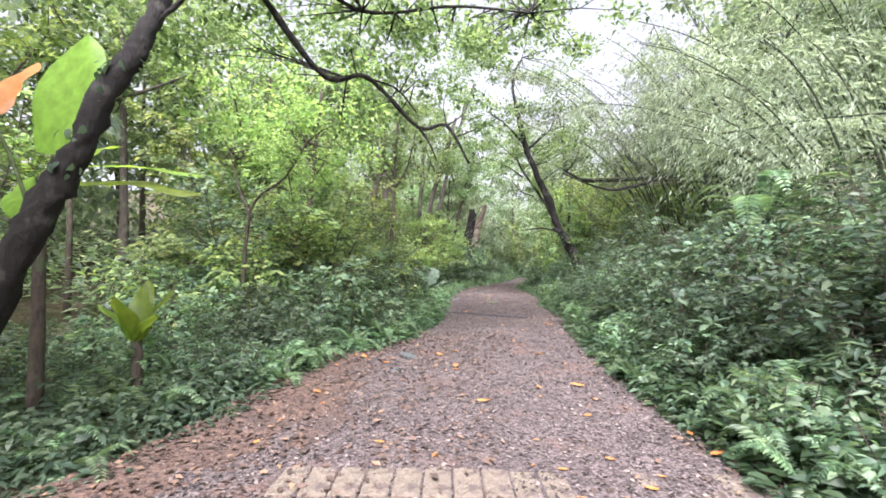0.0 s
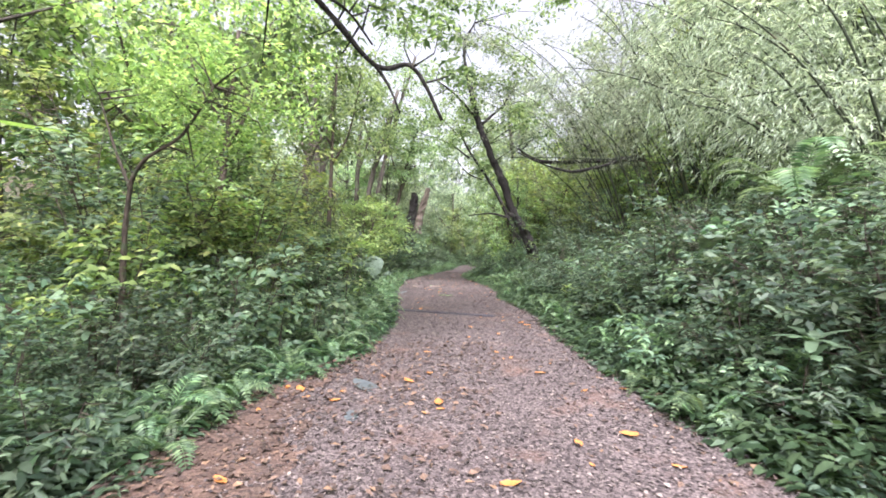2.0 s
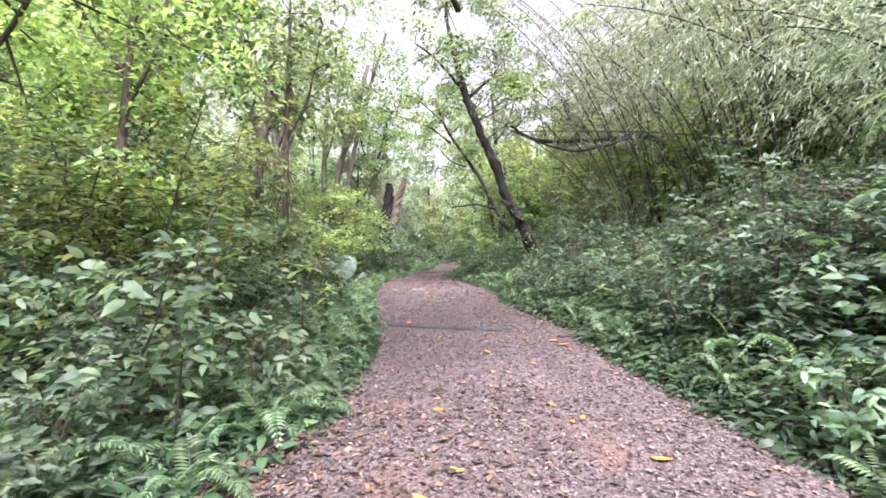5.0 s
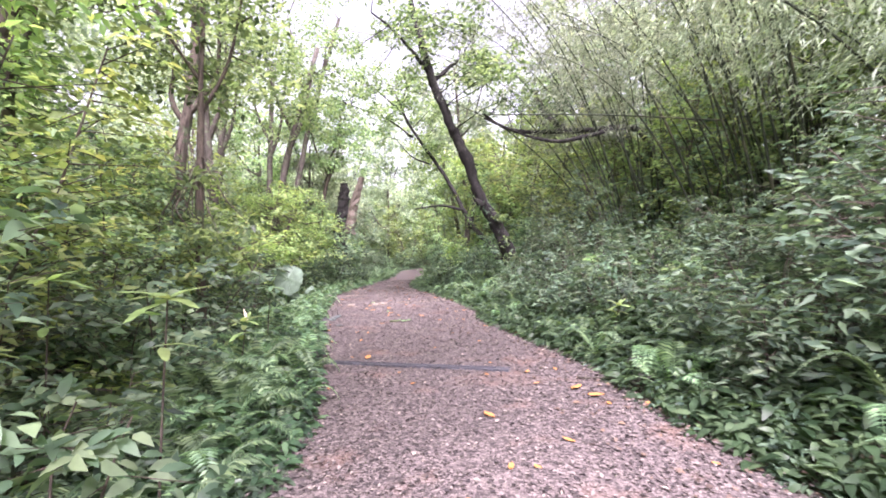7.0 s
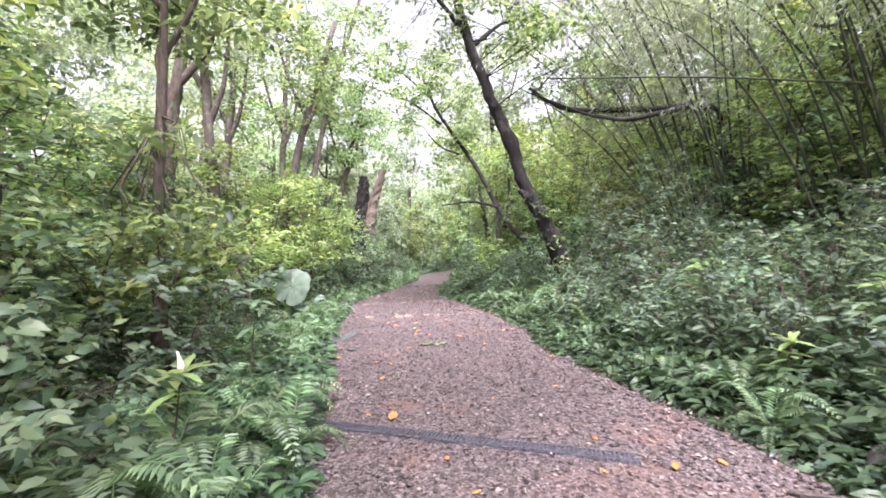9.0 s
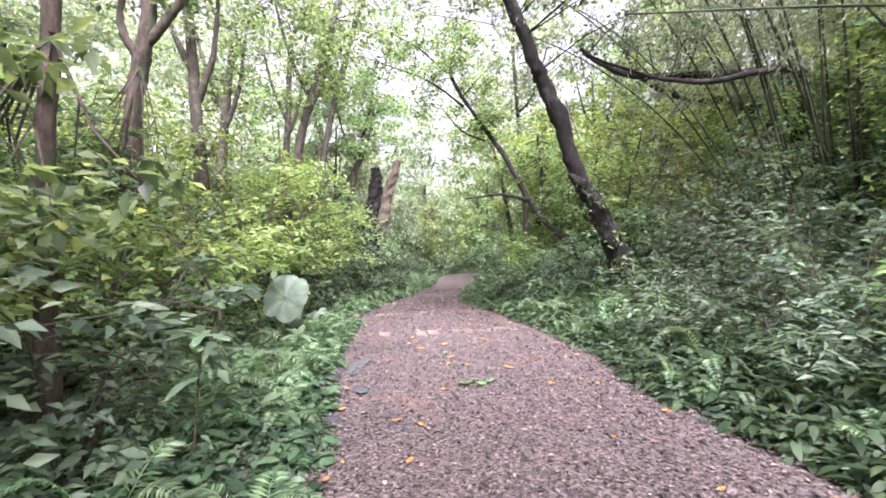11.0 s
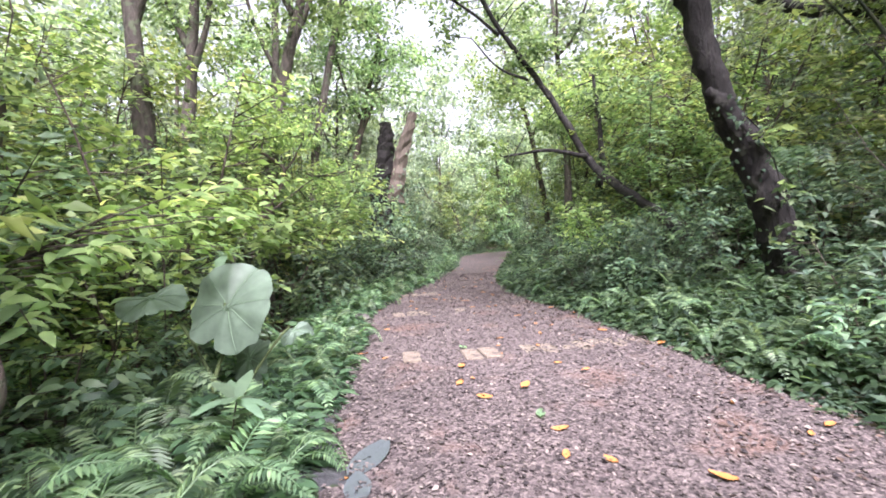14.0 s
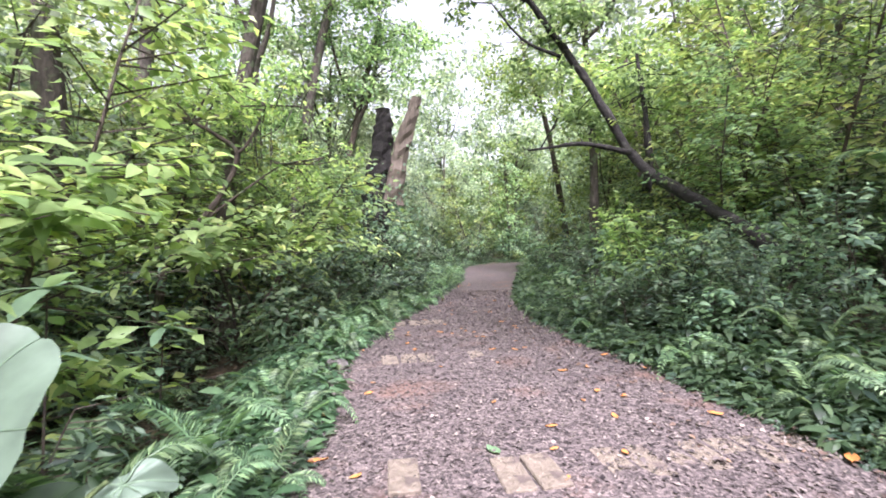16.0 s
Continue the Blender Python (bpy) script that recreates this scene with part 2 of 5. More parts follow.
LEAF = (np.array([(0, 0, 0), (0.42, 0.26, 0.07), (0.4, 0.62, 0.03), (0, 1, -0.17), (-0.4, 0.62, 0.03), (-0.42, 0.26, 0.07)], float), [(0, 1, 5), (1, 2, 4), (1, 4, 5), (2, 3, 4)])
BLADE = (np.array([(0, 0, 0), (0.5, 0.4, 0.06), (0, 1, -0.12), (-0.5, 0.4, 0.06)], float), [(0, 1, 2), (0, 2, 3)])


def leaf_cloud(name, at, way, up, size, width, material, shape=LEAF):
    """One mesh of many leaves: where each sits, the way it points, its face, length and width to length."""
    at, way, up = np.asarray(at, float), unit(way), np.asarray(up, float)
    side = unit(np.cross(way, up))
    face = np.cross(side, way)
    tv, tf = shape
    n, k = len(at), len(tv)
    size = np.broadcast_to(size, n)[:, None, None]
    width = np.broadcast_to(width, n)[:, None, None]
    v = at[:, None] + size * (tv[None, :, :1] * width * side[:, None] + tv[None, :, 1:2] * way[:, None] + tv[None, :, 2:] * face[:, None])
    f = (np.arange(n)[:, None, None] * k + np.array(tf)[None]).reshape(-1, 3)
    me = bpy.data.meshes.new(name)
    me.vertices.add(n * k)
    me.vertices.foreach_set("co", v.reshape(-1).astype(np.float32))
    me.loops.add(len(f) * 3)
    me.loops.foreach_set("vertex_index", f.reshape(-1).astype(np.int32))
    me.polygons.add(len(f))
    me.polygons.foreach_set("loop_start", (np.arange(len(f)) * 3).astype(np.int32))
    me.update(calc_edges=True)
    me.materials.append(material)
    return me


def spline(points, steps=4):
    """A smooth line through the points."""
    p = np.asarray(points, float)
    p = np.vstack([2 * p[0] - p[1], p, 2 * p[-1] - p[-2]])
    out = []
    for i in range(1, len(p) - 2):
        for s in range(steps):
            t = s / steps
            a, b, c, d = p[i - 1], p[i], p[i + 1], p[i + 2]
            out.append(0.5 * (2 * b + (c - a) * t + (2 * a - 5 * b + 4 * c - d) * t * t + (3 * b - a - 3 * c + d) * t ** 3))
    out.append(p[-2])
    return np.array(out)


def tube(points, r0, r1, sides=7, rough=0.0, flare=0.0, bumps=None):
    """Vertices and faces of a tapered, uneven tube along a line."""
    p = np.asarray(points, float)
    n = len(p)
    way = unit(np.gradient(p, axis=0))
    a = unit(np.cross(way, np.array([0.31, 0.2, 0.93]) if abs(way[:, 2]).mean() < 0.9 else np.array([1.0, 0.2, 0.1])))
    b = np.cross(way, a)
    u = np.linspace(0, 1, n)
    r = r0 + (r1 - r0) * u + flare * np.exp(-u * 9)
    if bumps is not None:
        r = r * bumps
    ang = np.linspace(0, 2 * np.pi, sides, endpoint=False)
    wob = 1 + rough * rng.normal(size=(n, sides))
    v = p[:, None] + (r[:, None] * wob)[..., None] * (np.cos(ang)[None, :, None] * a[:, None] + np.sin(ang)[None, :, None] * b[:, None])
    f = [(i * sides + j, i * sides + (j + 1) % sides, (i + 1) * sides + (j + 1) % sides, (i + 1) * sides + j) for i in range(n - 1) for j in range(sides)]
    f += [tuple(range(sides))[::-1], tuple((n - 1) * sides + j for j in range(sides))]
    return v.reshape(-1, 3), f


def joined(pieces):
    vs, fs, k = [], [], 0
    for v, f in pieces:
        vs.append(v)
        fs += [tuple(i + k for i in g) for g in f]
        k += len(v)
    return np.vstack(vs), fs


def part(name, me, parent, label=""):
    ob = new(name, me)
    ob.parent = parent
    if label:
        ob["label"] = label
    return ob


def thing(name, label, category, group="", at=(0, 0, 0)):
    ob = new(name)
    ob.empty_display_size = 0.1
    ob.location = at
    return tagged(ob, label, category, group)


# ---- the lie of the land ----
EDGE_L = [(-12, -1.6), (4, -1.3), (6.8, -0.85), (8.5, -1.0), (10, -0.9), (11.3, -0.3), (14, -0.15), (16, -0.4), (18.6, -0.65), (20, -0.95), (23, -1.1), (25.5, -1.3), (27.5, -0.9), (30, -0.2), (35, 0.8), (41.5, 1.4), (43.5, 2.3), (45, 5.0), (47, 12), (60, 40)]
EDGE_R = [(-12, 4.2), (4, 3.7), (7, 3.5), (9.5, 3.15), (14, 2.85), (15, 3.0), (17, 2.75), (19, 2.45), (20.3, 2.6), (22.3, 2.45), (24.5, 2.1), (27, 1.55), (30, 1.65), (35, 2.7), (41, 3.9), (42.3, 5.2), (44, 11), (46, 19), (60, 60)]


def edge_l(y):
    return np.interp(y, [p[0] for p in EDGE_L], [p[1] for p in EDGE_L])


def edge_r(y):
    return np.interp(y, [p[0] for p in EDGE_R], [p[1] for p in EDGE_R])


def step(x, a, b):
    t = np.clip((x - a) / (b - a), 0, 1)
    return t * t * (3 - 2 * t)


def land(x, y):
    """Height of the ground: a level path, a bank on the right, a shallow ditch on the left, hills further out."""
    x, y = np.asarray(x, float), np.asarray(y, float)
    l, r = np.minimum(edge_l(y), 3.5) - x, x - edge_r(y)
    z = -0.04 + 0 * x
    z = z - 0.1 * step(l, 0.2, 1.5) + 0.14 * np.maximum(0, l - 5) ** 1.15
    z = z - 0.55 * step(l, 0.6, 1.6) * step(-l, -4.5, -3) * step(y, 22.2, 23.4) * step(-y, -28, -26)
    z = z + 0.06 * step(r, 0, 0.3) + 0.2 * np.maximum(0, r - 0.4) + 0.12 * np.maximum(0, r - 9)
    z = z + 0.16 * np.maximum(0, y - 49)
    z = z + 0.04 * np.sin(1.7 * x + 0.6 * y) * step(np.maximum(l, r), 0.3, 2)
    return 14 * np.tanh(z / 14)


def on_land(x, y):
    return float(land(x, y))


# ---- ground and path ----
def axis_steps(lo, a, b, hi, fine, coarse):
    return np.unique(np.round(np.concatenate([np.arange(lo, a, coarse), np.arange(a, b, fine), np.arange(b, hi + coarse, coarse)]), 3))


def sheet(xs, ys, height):
    gx, gy = np.meshgrid(xs, ys)
    v = np.stack([gx, gy, height(gx, gy)], -1).reshape(-1, 3)
    w = len(xs)
    f = [(j * w + i, j * w + i + 1, (j + 1) * w + i + 1, (j + 1) * w + i) for j in range(len(ys) - 1) for i in range(w - 1)]
    return v, f


def build_ground():
    v, f = sheet(axis_steps(-160, -12, 16, 160, 0.35, 6), axis_steps(-90, -2, 52, 240, 0.35, 6), land)
    tagged(new("ground", mesh_from("ground", v, f, M_SOIL, True)), "dark damp forest soil with moss and litter", "ground", kind="structure")
    ys = np.arange(-12, 49, 0.16)
    us = np.linspace(0, 1, 26)
    rows = []
    for y in ys:
        wob = 0.1 * noise.noise((0, y * 1.4, 3)) + 0.05 * noise.noise((0, y * 5, 9))
        wob2 = 0.1 * noise.noise((5, y * 1.4, 3)) + 0.05 * noise.noise((5, y * 5, 9))
        l, r = edge_l(y) - 0.12 + wob, edge_r(y) + 0.12 + wob2
        for u in us:
            x = l + (r - l) * u
            z = 0.007 * noise.noise((x * 1.1, y * 1.1, 0)) + 0.004 * noise.noise((x * 6, y * 6, 4)) + 0.16 * max(0, y - 49)
            rows.append((x, y, z - 0.07 * (abs(2 * u - 1) ** 14)))
    w = len(us)
    f = [(j * w + i, j * w + i + 1, (j + 1) * w + i + 1, (j + 1) * w + i) for j in range(len(ys) - 1) for i in range(w - 1)]
    tagged(new("path", mesh_from("path", rows, f, M_PATH, True)), "walking path of pinkish grey wood chips and grit", "path", kind="structure")


def build_bare_soil():
    """Reddish trodden earth that spreads from the left edge over the chips."""
    rows, us, ys = [], np.linspace(0, 1, 15), np.arange(3.6, 11.4, 0.12)
    for y in ys:
        l = float(edge_l(y)) - 0.2
        w = (0.5 + 1.0 * math.exp(-((y - 7.6) / 1.9) ** 2)) * float(step(y, 3.6, 5) * step(-y, -11.4, -10)) + 0.28 * noise.noise((2, y * 1.2, 7)) + 0.12 * noise.noise((2, y * 4.5, 7)) + 0.1
        for u in us:
            x = l + max(0.1, w) * u
            rows.append((x, y, 0.015 * (1 - u ** 2) - 0.012 * u ** 3 + 0.016 * noise.noise((x * 4, y * 4, 1))))
    w = len(us)
    f = [(j * w + i, j * w + i + 1, (j + 1) * w + i + 1, (j + 1) * w + i) for j in range(len(ys) - 1) for i in range(w - 1)]
    tagged(new("bare_soil", mesh_from("bare_soil", rows, f, M_CLAY, True)), "reddish brown trodden soil along the path's edge", "soil", kind="structure")


build_ground()
build_bare_soil()

# ---- plants ----

def set_down(proto, x, y, turn, scale, sink=0.03, z=None, lean=0.0):
    """Puts a plant on the ground: the first time the plant itself, then copies of it."""
    zz = (on_land(x, y) if z is None else z) - sink
    if not proto.get("down"):
        proto["down"] = 1
        proto.matrix_basis = pose(x, y, zz, lean, 0, turn)
        return proto
    c = copy_thing(proto, Matrix.LocRotScale((x, y, zz), Euler((radians(lean), 0, radians(turn))), (scale, scale, scale)))
    return c


def twig_line(start, way, length, droop, n=4, jitter=0.12):
    pts, d = [np.array(start, float)], unit(way)
    for i in range(n):
        d = unit(d + rng.normal(size=3) * jitter + np.array([0, 0, -droop]))
        pts.append(pts[-1] + d * length / n)
    return np.array(pts)


def make_bush(name, label, category, h, spread, stems, twigs, leaves, size, width, material, bark, thick=0.012, low=0.25, shape=LEAF, droop=0.12, flat=1.0, rise=0.7):
    """A shrub: bent stems with side twigs, leaves in sprays along the twigs."""
    ob = thing(name, label, category, name + "s by the path")
    at, way, up, pieces = [], [], [], []
    per = max(1, leaves // (stems * twigs))
    for s in range(stems):
        a = 2 * np.pi * (s + rng.uniform(-0.3, 0.3)) / stems
        lean = rng.uniform(0.15, 0.6) * spread / h
        line = twig_line((0.08 * np.cos(a), 0.08 * np.sin(a), -0.05), (lean * np.cos(a), lean * np.sin(a), 1), h * rng.uniform(0.7, 1.0), 0.0, 6, 0.13)
        v, f = tube(line, thick, thick * 0.3, 5)
        part("stem", mesh_from("stem", v, f, bark), ob)
        for k in range(twigs):
            u = low + (1 - low) * (k + rng.random()) / twigs
            i = min(int(u * 6), 5)
            p = line[i] + (line[i + 1] - line[i]) * (u * 6 - i)
            b = a + rng.uniform(-1.9, 1.9)
            d = np.array([np.cos(b), np.sin(b), rng.uniform(0.0, rise)])
            tl = spread * rng.uniform(0.35, 0.75) * (1.15 - 0.5 * u)
            tw = twig_line(p, d, tl, droop, 3)
            pieces.append(tube(tw[[0, 3]], thick * 0.35, thick * 0.12, 3))
            t = rng.uniform(0.15, 1.05, per) ** 0.8
            q = np.clip(t * 3, 0, 2.999)
            j = q.astype(int)
            pos = tw[j] + (tw[j + 1] - tw[j]) * (q - j)[:, None]
            o = unit(tw[-1] - tw[0])
            sidew = unit(np.cross(o, (0, 0, 1.0)))
            sgn = np.where(np.arange(per) % 2, 1, -1)[:, None]
            w = o * 0.6 + sidew * sgn * rng.uniform(0.4, 1.2, (per, 1)) + rng.normal(size=(per, 3)) * 0.25 + np.array([0, 0, -0.15])
            at.append(pos + rng.normal(size=(per, 3)) * size * 0.35)
            way.append(w)
            up.append(np.array([0.55 * d[0], 0.55 * d[1], 1.0]) * flat + rng.normal(size=(per, 3)) * 0.45)
    v, f = joined(pieces)
    tagged(part("twig_mass", mesh_from("twig_mass", v, f, bark), ob), kind="stuff")
    at, way, up = np.vstack(at), np.vstack(way), np.vstack(up)
    sz = size * rng.uniform(0.6, 1.25, len(at))
    tagged(part("foliage", leaf_cloud("foliage", at, way, up, sz, width, material, shape), ob), kind="stuff")
    return ob


def frond_mesh(length, arch, pairs, reach, lean=0.0):
    """A fern frond that arches away along +y, with narrow leaflets on both sides."""
    t = np.linspace(0, 1, 9)
    line = np.stack([lean * t * t * length, length * np.sin(t * 1.15) / 1.15, length * (arch * t - arch * 1.05 * t * t * t)], -1)
    pieces = [tube(line, 0.0045 * length / 0.6, 0.0012, 3)]
    vs, fs = [], []
    for k in range(pairs):
        u = 0.12 + 0.88 * k / (pairs - 1)
        p = np.array([np.interp(u, t, line[:, c]) for c in range(3)])
        w = unit(np.array([np.interp(min(u + 0.05, 1), t, line[:, c]) for c in range(3)]) - np.array([np.interp(u - 0.05, t, line[:, c]) for c in range(3)]))
        r = reach * length * (min(1, (u - 0.02) * 3.5) * (1.03 - u) ** 0.65) * rng.uniform(0.92, 1.08)
        br = 0.5 * length / pairs
        for sg in (-1, 1):
            s = np.array([sg, 0, 0.0])
            out = unit(s + 0.42 * w + np.array([0, 0, 0.12]))
            tip = p + out * r + np.array([0, 0, -0.22 * r])
            mid = p + out * r * 0.45
            n = len(vs)
            vs += [p, mid + w * br * 0.85, tip, mid - w * br * 0.85]
            fs += [(n, n + 1, n + 2), (n, n + 2, n + 3)] if sg > 0 else [(n, n + 2, n + 1), (n, n + 3, n + 2)]
    pieces.append((np.array(vs), fs))
    v, f = joined(pieces)
    return mesh_from("frond", v, f, M_FERN)


def make_fern(label, count, fronds):
    ob = thing("fern", label, "fern", "ferns along the path")
    for i in range(count):
        fr = part("frond", fronds[i % len(fronds)], ob)
        s = rng.uniform(0.75, 1.15)
        fr.matrix_basis = Matrix.LocRotScale((0, 0, 0.02), Euler((radians(rng.uniform(-6, 32)), radians(rng.uniform(-14, 14)), 2 * math.pi * (i + rng.uniform(-0.3, 0.3)) / count)), (s, s, s))
    return ob


def make_tree(name, label, lines, clumps, leaf, bark, material, group="", crown_from=2, per=110, ball=0.6, width=0.5, shape=BLADE, sides=9, flare=0.05, rough=0.085):
    """A tree from lines for its trunk and limbs (points, first and last radius), with leaf clumps round the limbs' ends."""
    ob = thing(name, label, "tree", group, at=(0, 0, 0))
    ends = []
    for i, (pts, r0, r1) in enumerate(lines):
        line = spline(pts, 8)
        sway = np.stack([np.convolve(rng.normal(size=len(line) + 4), [0.15, 0.3, 0.4, 0.3, 0.15], "valid") for _ in range(3)], -1)
        line[1:-1] += sway[1:-1] * r0 * 0.12
        bumps = 1 + 0.07 * np.convolve(rng.normal(size=len(line) + 4), [0.15, 0.3, 0.4, 0.3, 0.15], "valid")
        v, f = tube(line, r0, r1, sides + 3 if i == 0 else 7, rough, flare if i == 0 else 0.0, bumps)
        part("trunk" if i == 0 else "limb", mesh_from("trunk", v, f, bark, True), ob)
        ends.append(line)
    at, twigs = [], []
    for x, y, z, r in clumps:
        k = int(per * (r / ball) ** 1.6)
        d = unit(rng.normal(size=(k, 3))) * (rng.random((k, 1)) ** 0.42) * r
        d[:, 2] *= 0.62
        at.append(np.array([x, y, z]) + d)
        e = np.array([x, y, z])
        src = min((l[j] for l in ends for j in range(len(l) // 2, len(l))), key=lambda q: np.linalg.norm(q - e))
        mid = (src + e) / 2 + rng.normal(size=3) * 0.15
        twigs.append(tube(np.array([src, mid, e]), 0.018, 0.004, 3))
    if at:
        v, f = joined(twigs)
        tagged(part("twig_mass", mesh_from("twig_mass", v, f, bark), ob), kind="stuff")
        at = np.vstack(at)
        n = len(at)
        way = np.stack([rng.normal(size=n), rng.normal(size=n), rng.normal(size=n) * 0.5 - 0.25], -1)
        up = np.array([0, 0, 1.0]) + rng.normal(size=(n, 3)) * 0.45
        tagged(part("crown", leaf_cloud("crown", at, way, up, leaf * rng.uniform(0.6, 1.3, n), width, material, shape), ob), kind="stuff")
    return ob


def spray(cx, cy, cz, rx, ry, rz, n, r):
    """Clump centres spread through a crown's room."""
    out = []
    for _ in range(n):
        d = unit(rng.normal(size=3)) * rng.random() ** 0.4
        out.append((cx + d[0] * rx, cy + d[1] * ry, cz + d[2] * rz, r * rng.uniform(0.6, 1.25)))
    return out


def make_wood_tree(label, h, spread, leaf, material, bark, per=90, base=0.35, r=0.13, ball=0.7, n=26, shape=BLADE):
    top = np.array([rng.uniform(-0.5, 0.5), rng.uniform(-0.5, 0.5), h * 0.8])
    lines = [([(0, 0, -0.3), (top[0] * 0.2, -top[1] * 0.2, h * 0.25), (top[0] * 0.7, top[1] * 0.5, h * 0.55), tuple(top)], r, r * 0.35)]
    for i in range(4):
        a = 2 * np.pi * i / 4 + rng.uniform(-0.5, 0.5)
        z = h * rng.uniform(0.4, 0.62)
        u = z / (h * 0.8)
        s = (top[0] * u * 0.8, top[1] * u * 0.6, z)
        e = (s[0] + np.cos(a) * spread * 0.7, s[1] + np.sin(a) * spread * 0.7, z + h * rng.uniform(0.12, 0.28))
        m = (s[0] + np.cos(a) * spread * 0.3, s[1] + np.sin(a) * spread * 0.3, z + h * 0.05)
        lines.append(([s, m, e], r * 0.45, r * 0.15))
    cl = spray(top[0] * 0.6, top[1] * 0.6, h * (1 + base) / 2, spread, spread, h * (1 - base) / 2, n, ball)
    return make_tree("tree", label, lines, cl, leaf, bark, material, "forest trees", per=per, ball=ball, shape=shape)


def make_bamboo(label, culms, leaves, base_r, height, lean_to, spread, leaf=0.17, poles=(), bare=0.3):
    """A clump of arching culms, the outer ones leaning most, with drooping sprays on their upper parts."""
    ob = thing("bamboo_clump", label, "bamboo", "bamboo clumps on the bank")
    at, way = [], []
    for i in range(culms):
        a, q = rng.uniform(0, 2 * np.pi), base_r * rng.random() ** 0.5
        b = np.array([q * np.cos(a), q * np.sin(a), -0.1])
        hh = height * rng.uniform(0.7, 1.05)
        side = 0.5 - 0.5 * b[0] / base_r
        out = np.array([lean_to[0] * (0.1 + 1.25 * side + rng.normal() * 0.22), lean_to[1] + 0.12 * b[1] / base_r + rng.normal() * spread, 0])
        t = np.linspace(0, 1, 11)[:, None]
        line = b + np.array([0, 0, 1.0]) * hh * (t * (1 - 0.35 * np.linalg.norm(out)) - 0.22 * t ** 3) + out * hh * (0.42 * t + 0.45 * t ** 2.0)
        rad = rng.uniform(0.022, 0.04)
        v, f = tube(spline(line, 3), rad, rad * 0.22, 6, 0, 0, 1 + 0.16 * (np.arange(31) % 3 == 0))
        part("culm", mesh_from("culm", v, f, M_CULM, True), ob)
        k = leaves // culms
        twigs = 22
        u0 = rng.uniform(bare, 1.0, twigs)
        kd = unit(rng.normal(size=(twigs, 3)) * np.array([1, 1, 0.35]) + out * 0.8)
        which = rng.integers(0, twigs, k)
        u = u0[which]
        j = np.clip((u * 10).astype(int), 0, 9)
        p = line[j] + (line[j + 1] - line[j]) * (u * 10 - j)[:, None]
        r = rng.random(k) * (0.5 + 0.9 * (1 - np.abs(u - 0.7) * 1.2))
        at.append(p + kd[which] * r[:, None] + rng.normal(size=(k, 3)) * 0.075 - np.array([0, 0, 1]) * (r * r * 0.34)[:, None])
        way.append(kd[which] * 0.9 + rng.normal(size=(k, 3)) * 0.32 - np.array([0, 0, 0.3]) - np.array([0, 0, 0.5]) * r[:, None])
    for p, q in poles:
        v, f = tube(spline([p, (np.array(p) + np.array(q)) / 2 + (0, 0, 0.06), q], 6), 0.02, 0.012, 6, 0, 0, 1 + 0.16 * (np.arange(13) % 3 == 0))
        part("culm", mesh_from("culm", v, f, M_CULM, True), ob, "bare culm fallen across the clump")
    at, way = np.vstack(at), np.vstack(way)
    n = len(at)
    tagged(part("foliage", leaf_cloud("foliage", at, way, np.array([0, 0, 1.0]) + rng.normal(size=(n, 3)) * 0.6, leaf * rng.uniform(0.6, 1.2, n), 0.16, M_BAMBOO, BLADE), ob), kind="stuff")
    return ob


def broad_leaf(name, length, width, droop, material, ripple=0.02, notch=0.0, nu=10, nv=8, torn=0.0):
    """A large blade with a midrib fold, along +y, drooping towards its tip."""
    vs, fs = [], []
    for i in range(nu + 1):
        u = i / nu
        w = width / 2 * max(0.03, (math.sin(math.pi * min(1, u * 0.93 + 0.07)) ** 0.55))
        for j in range(nv + 1):
            s = 2 * j / nv - 1
            y = length * u - notch * length * (1 - abs(s)) * max(0, 0.25 - u)
            edge = ripple * math.sin(9 * u + 3 * s) * abs(s) + torn * (rng.random() - 0.5) * (abs(s) > 0.9)
            vs.append((w * s, y, -droop * length * u * u + 0.28 * w * abs(s) * (1 - 0.5 * u) - 0.22 * w * s * s + edge))
    for i in range(nu):
        for j in range(nv):
            a = i * (nv + 1) + j
            fs.append((a, a + 1, a + nv + 2, a + nv + 1))
    return mesh_from(name, vs, fs, material, True)


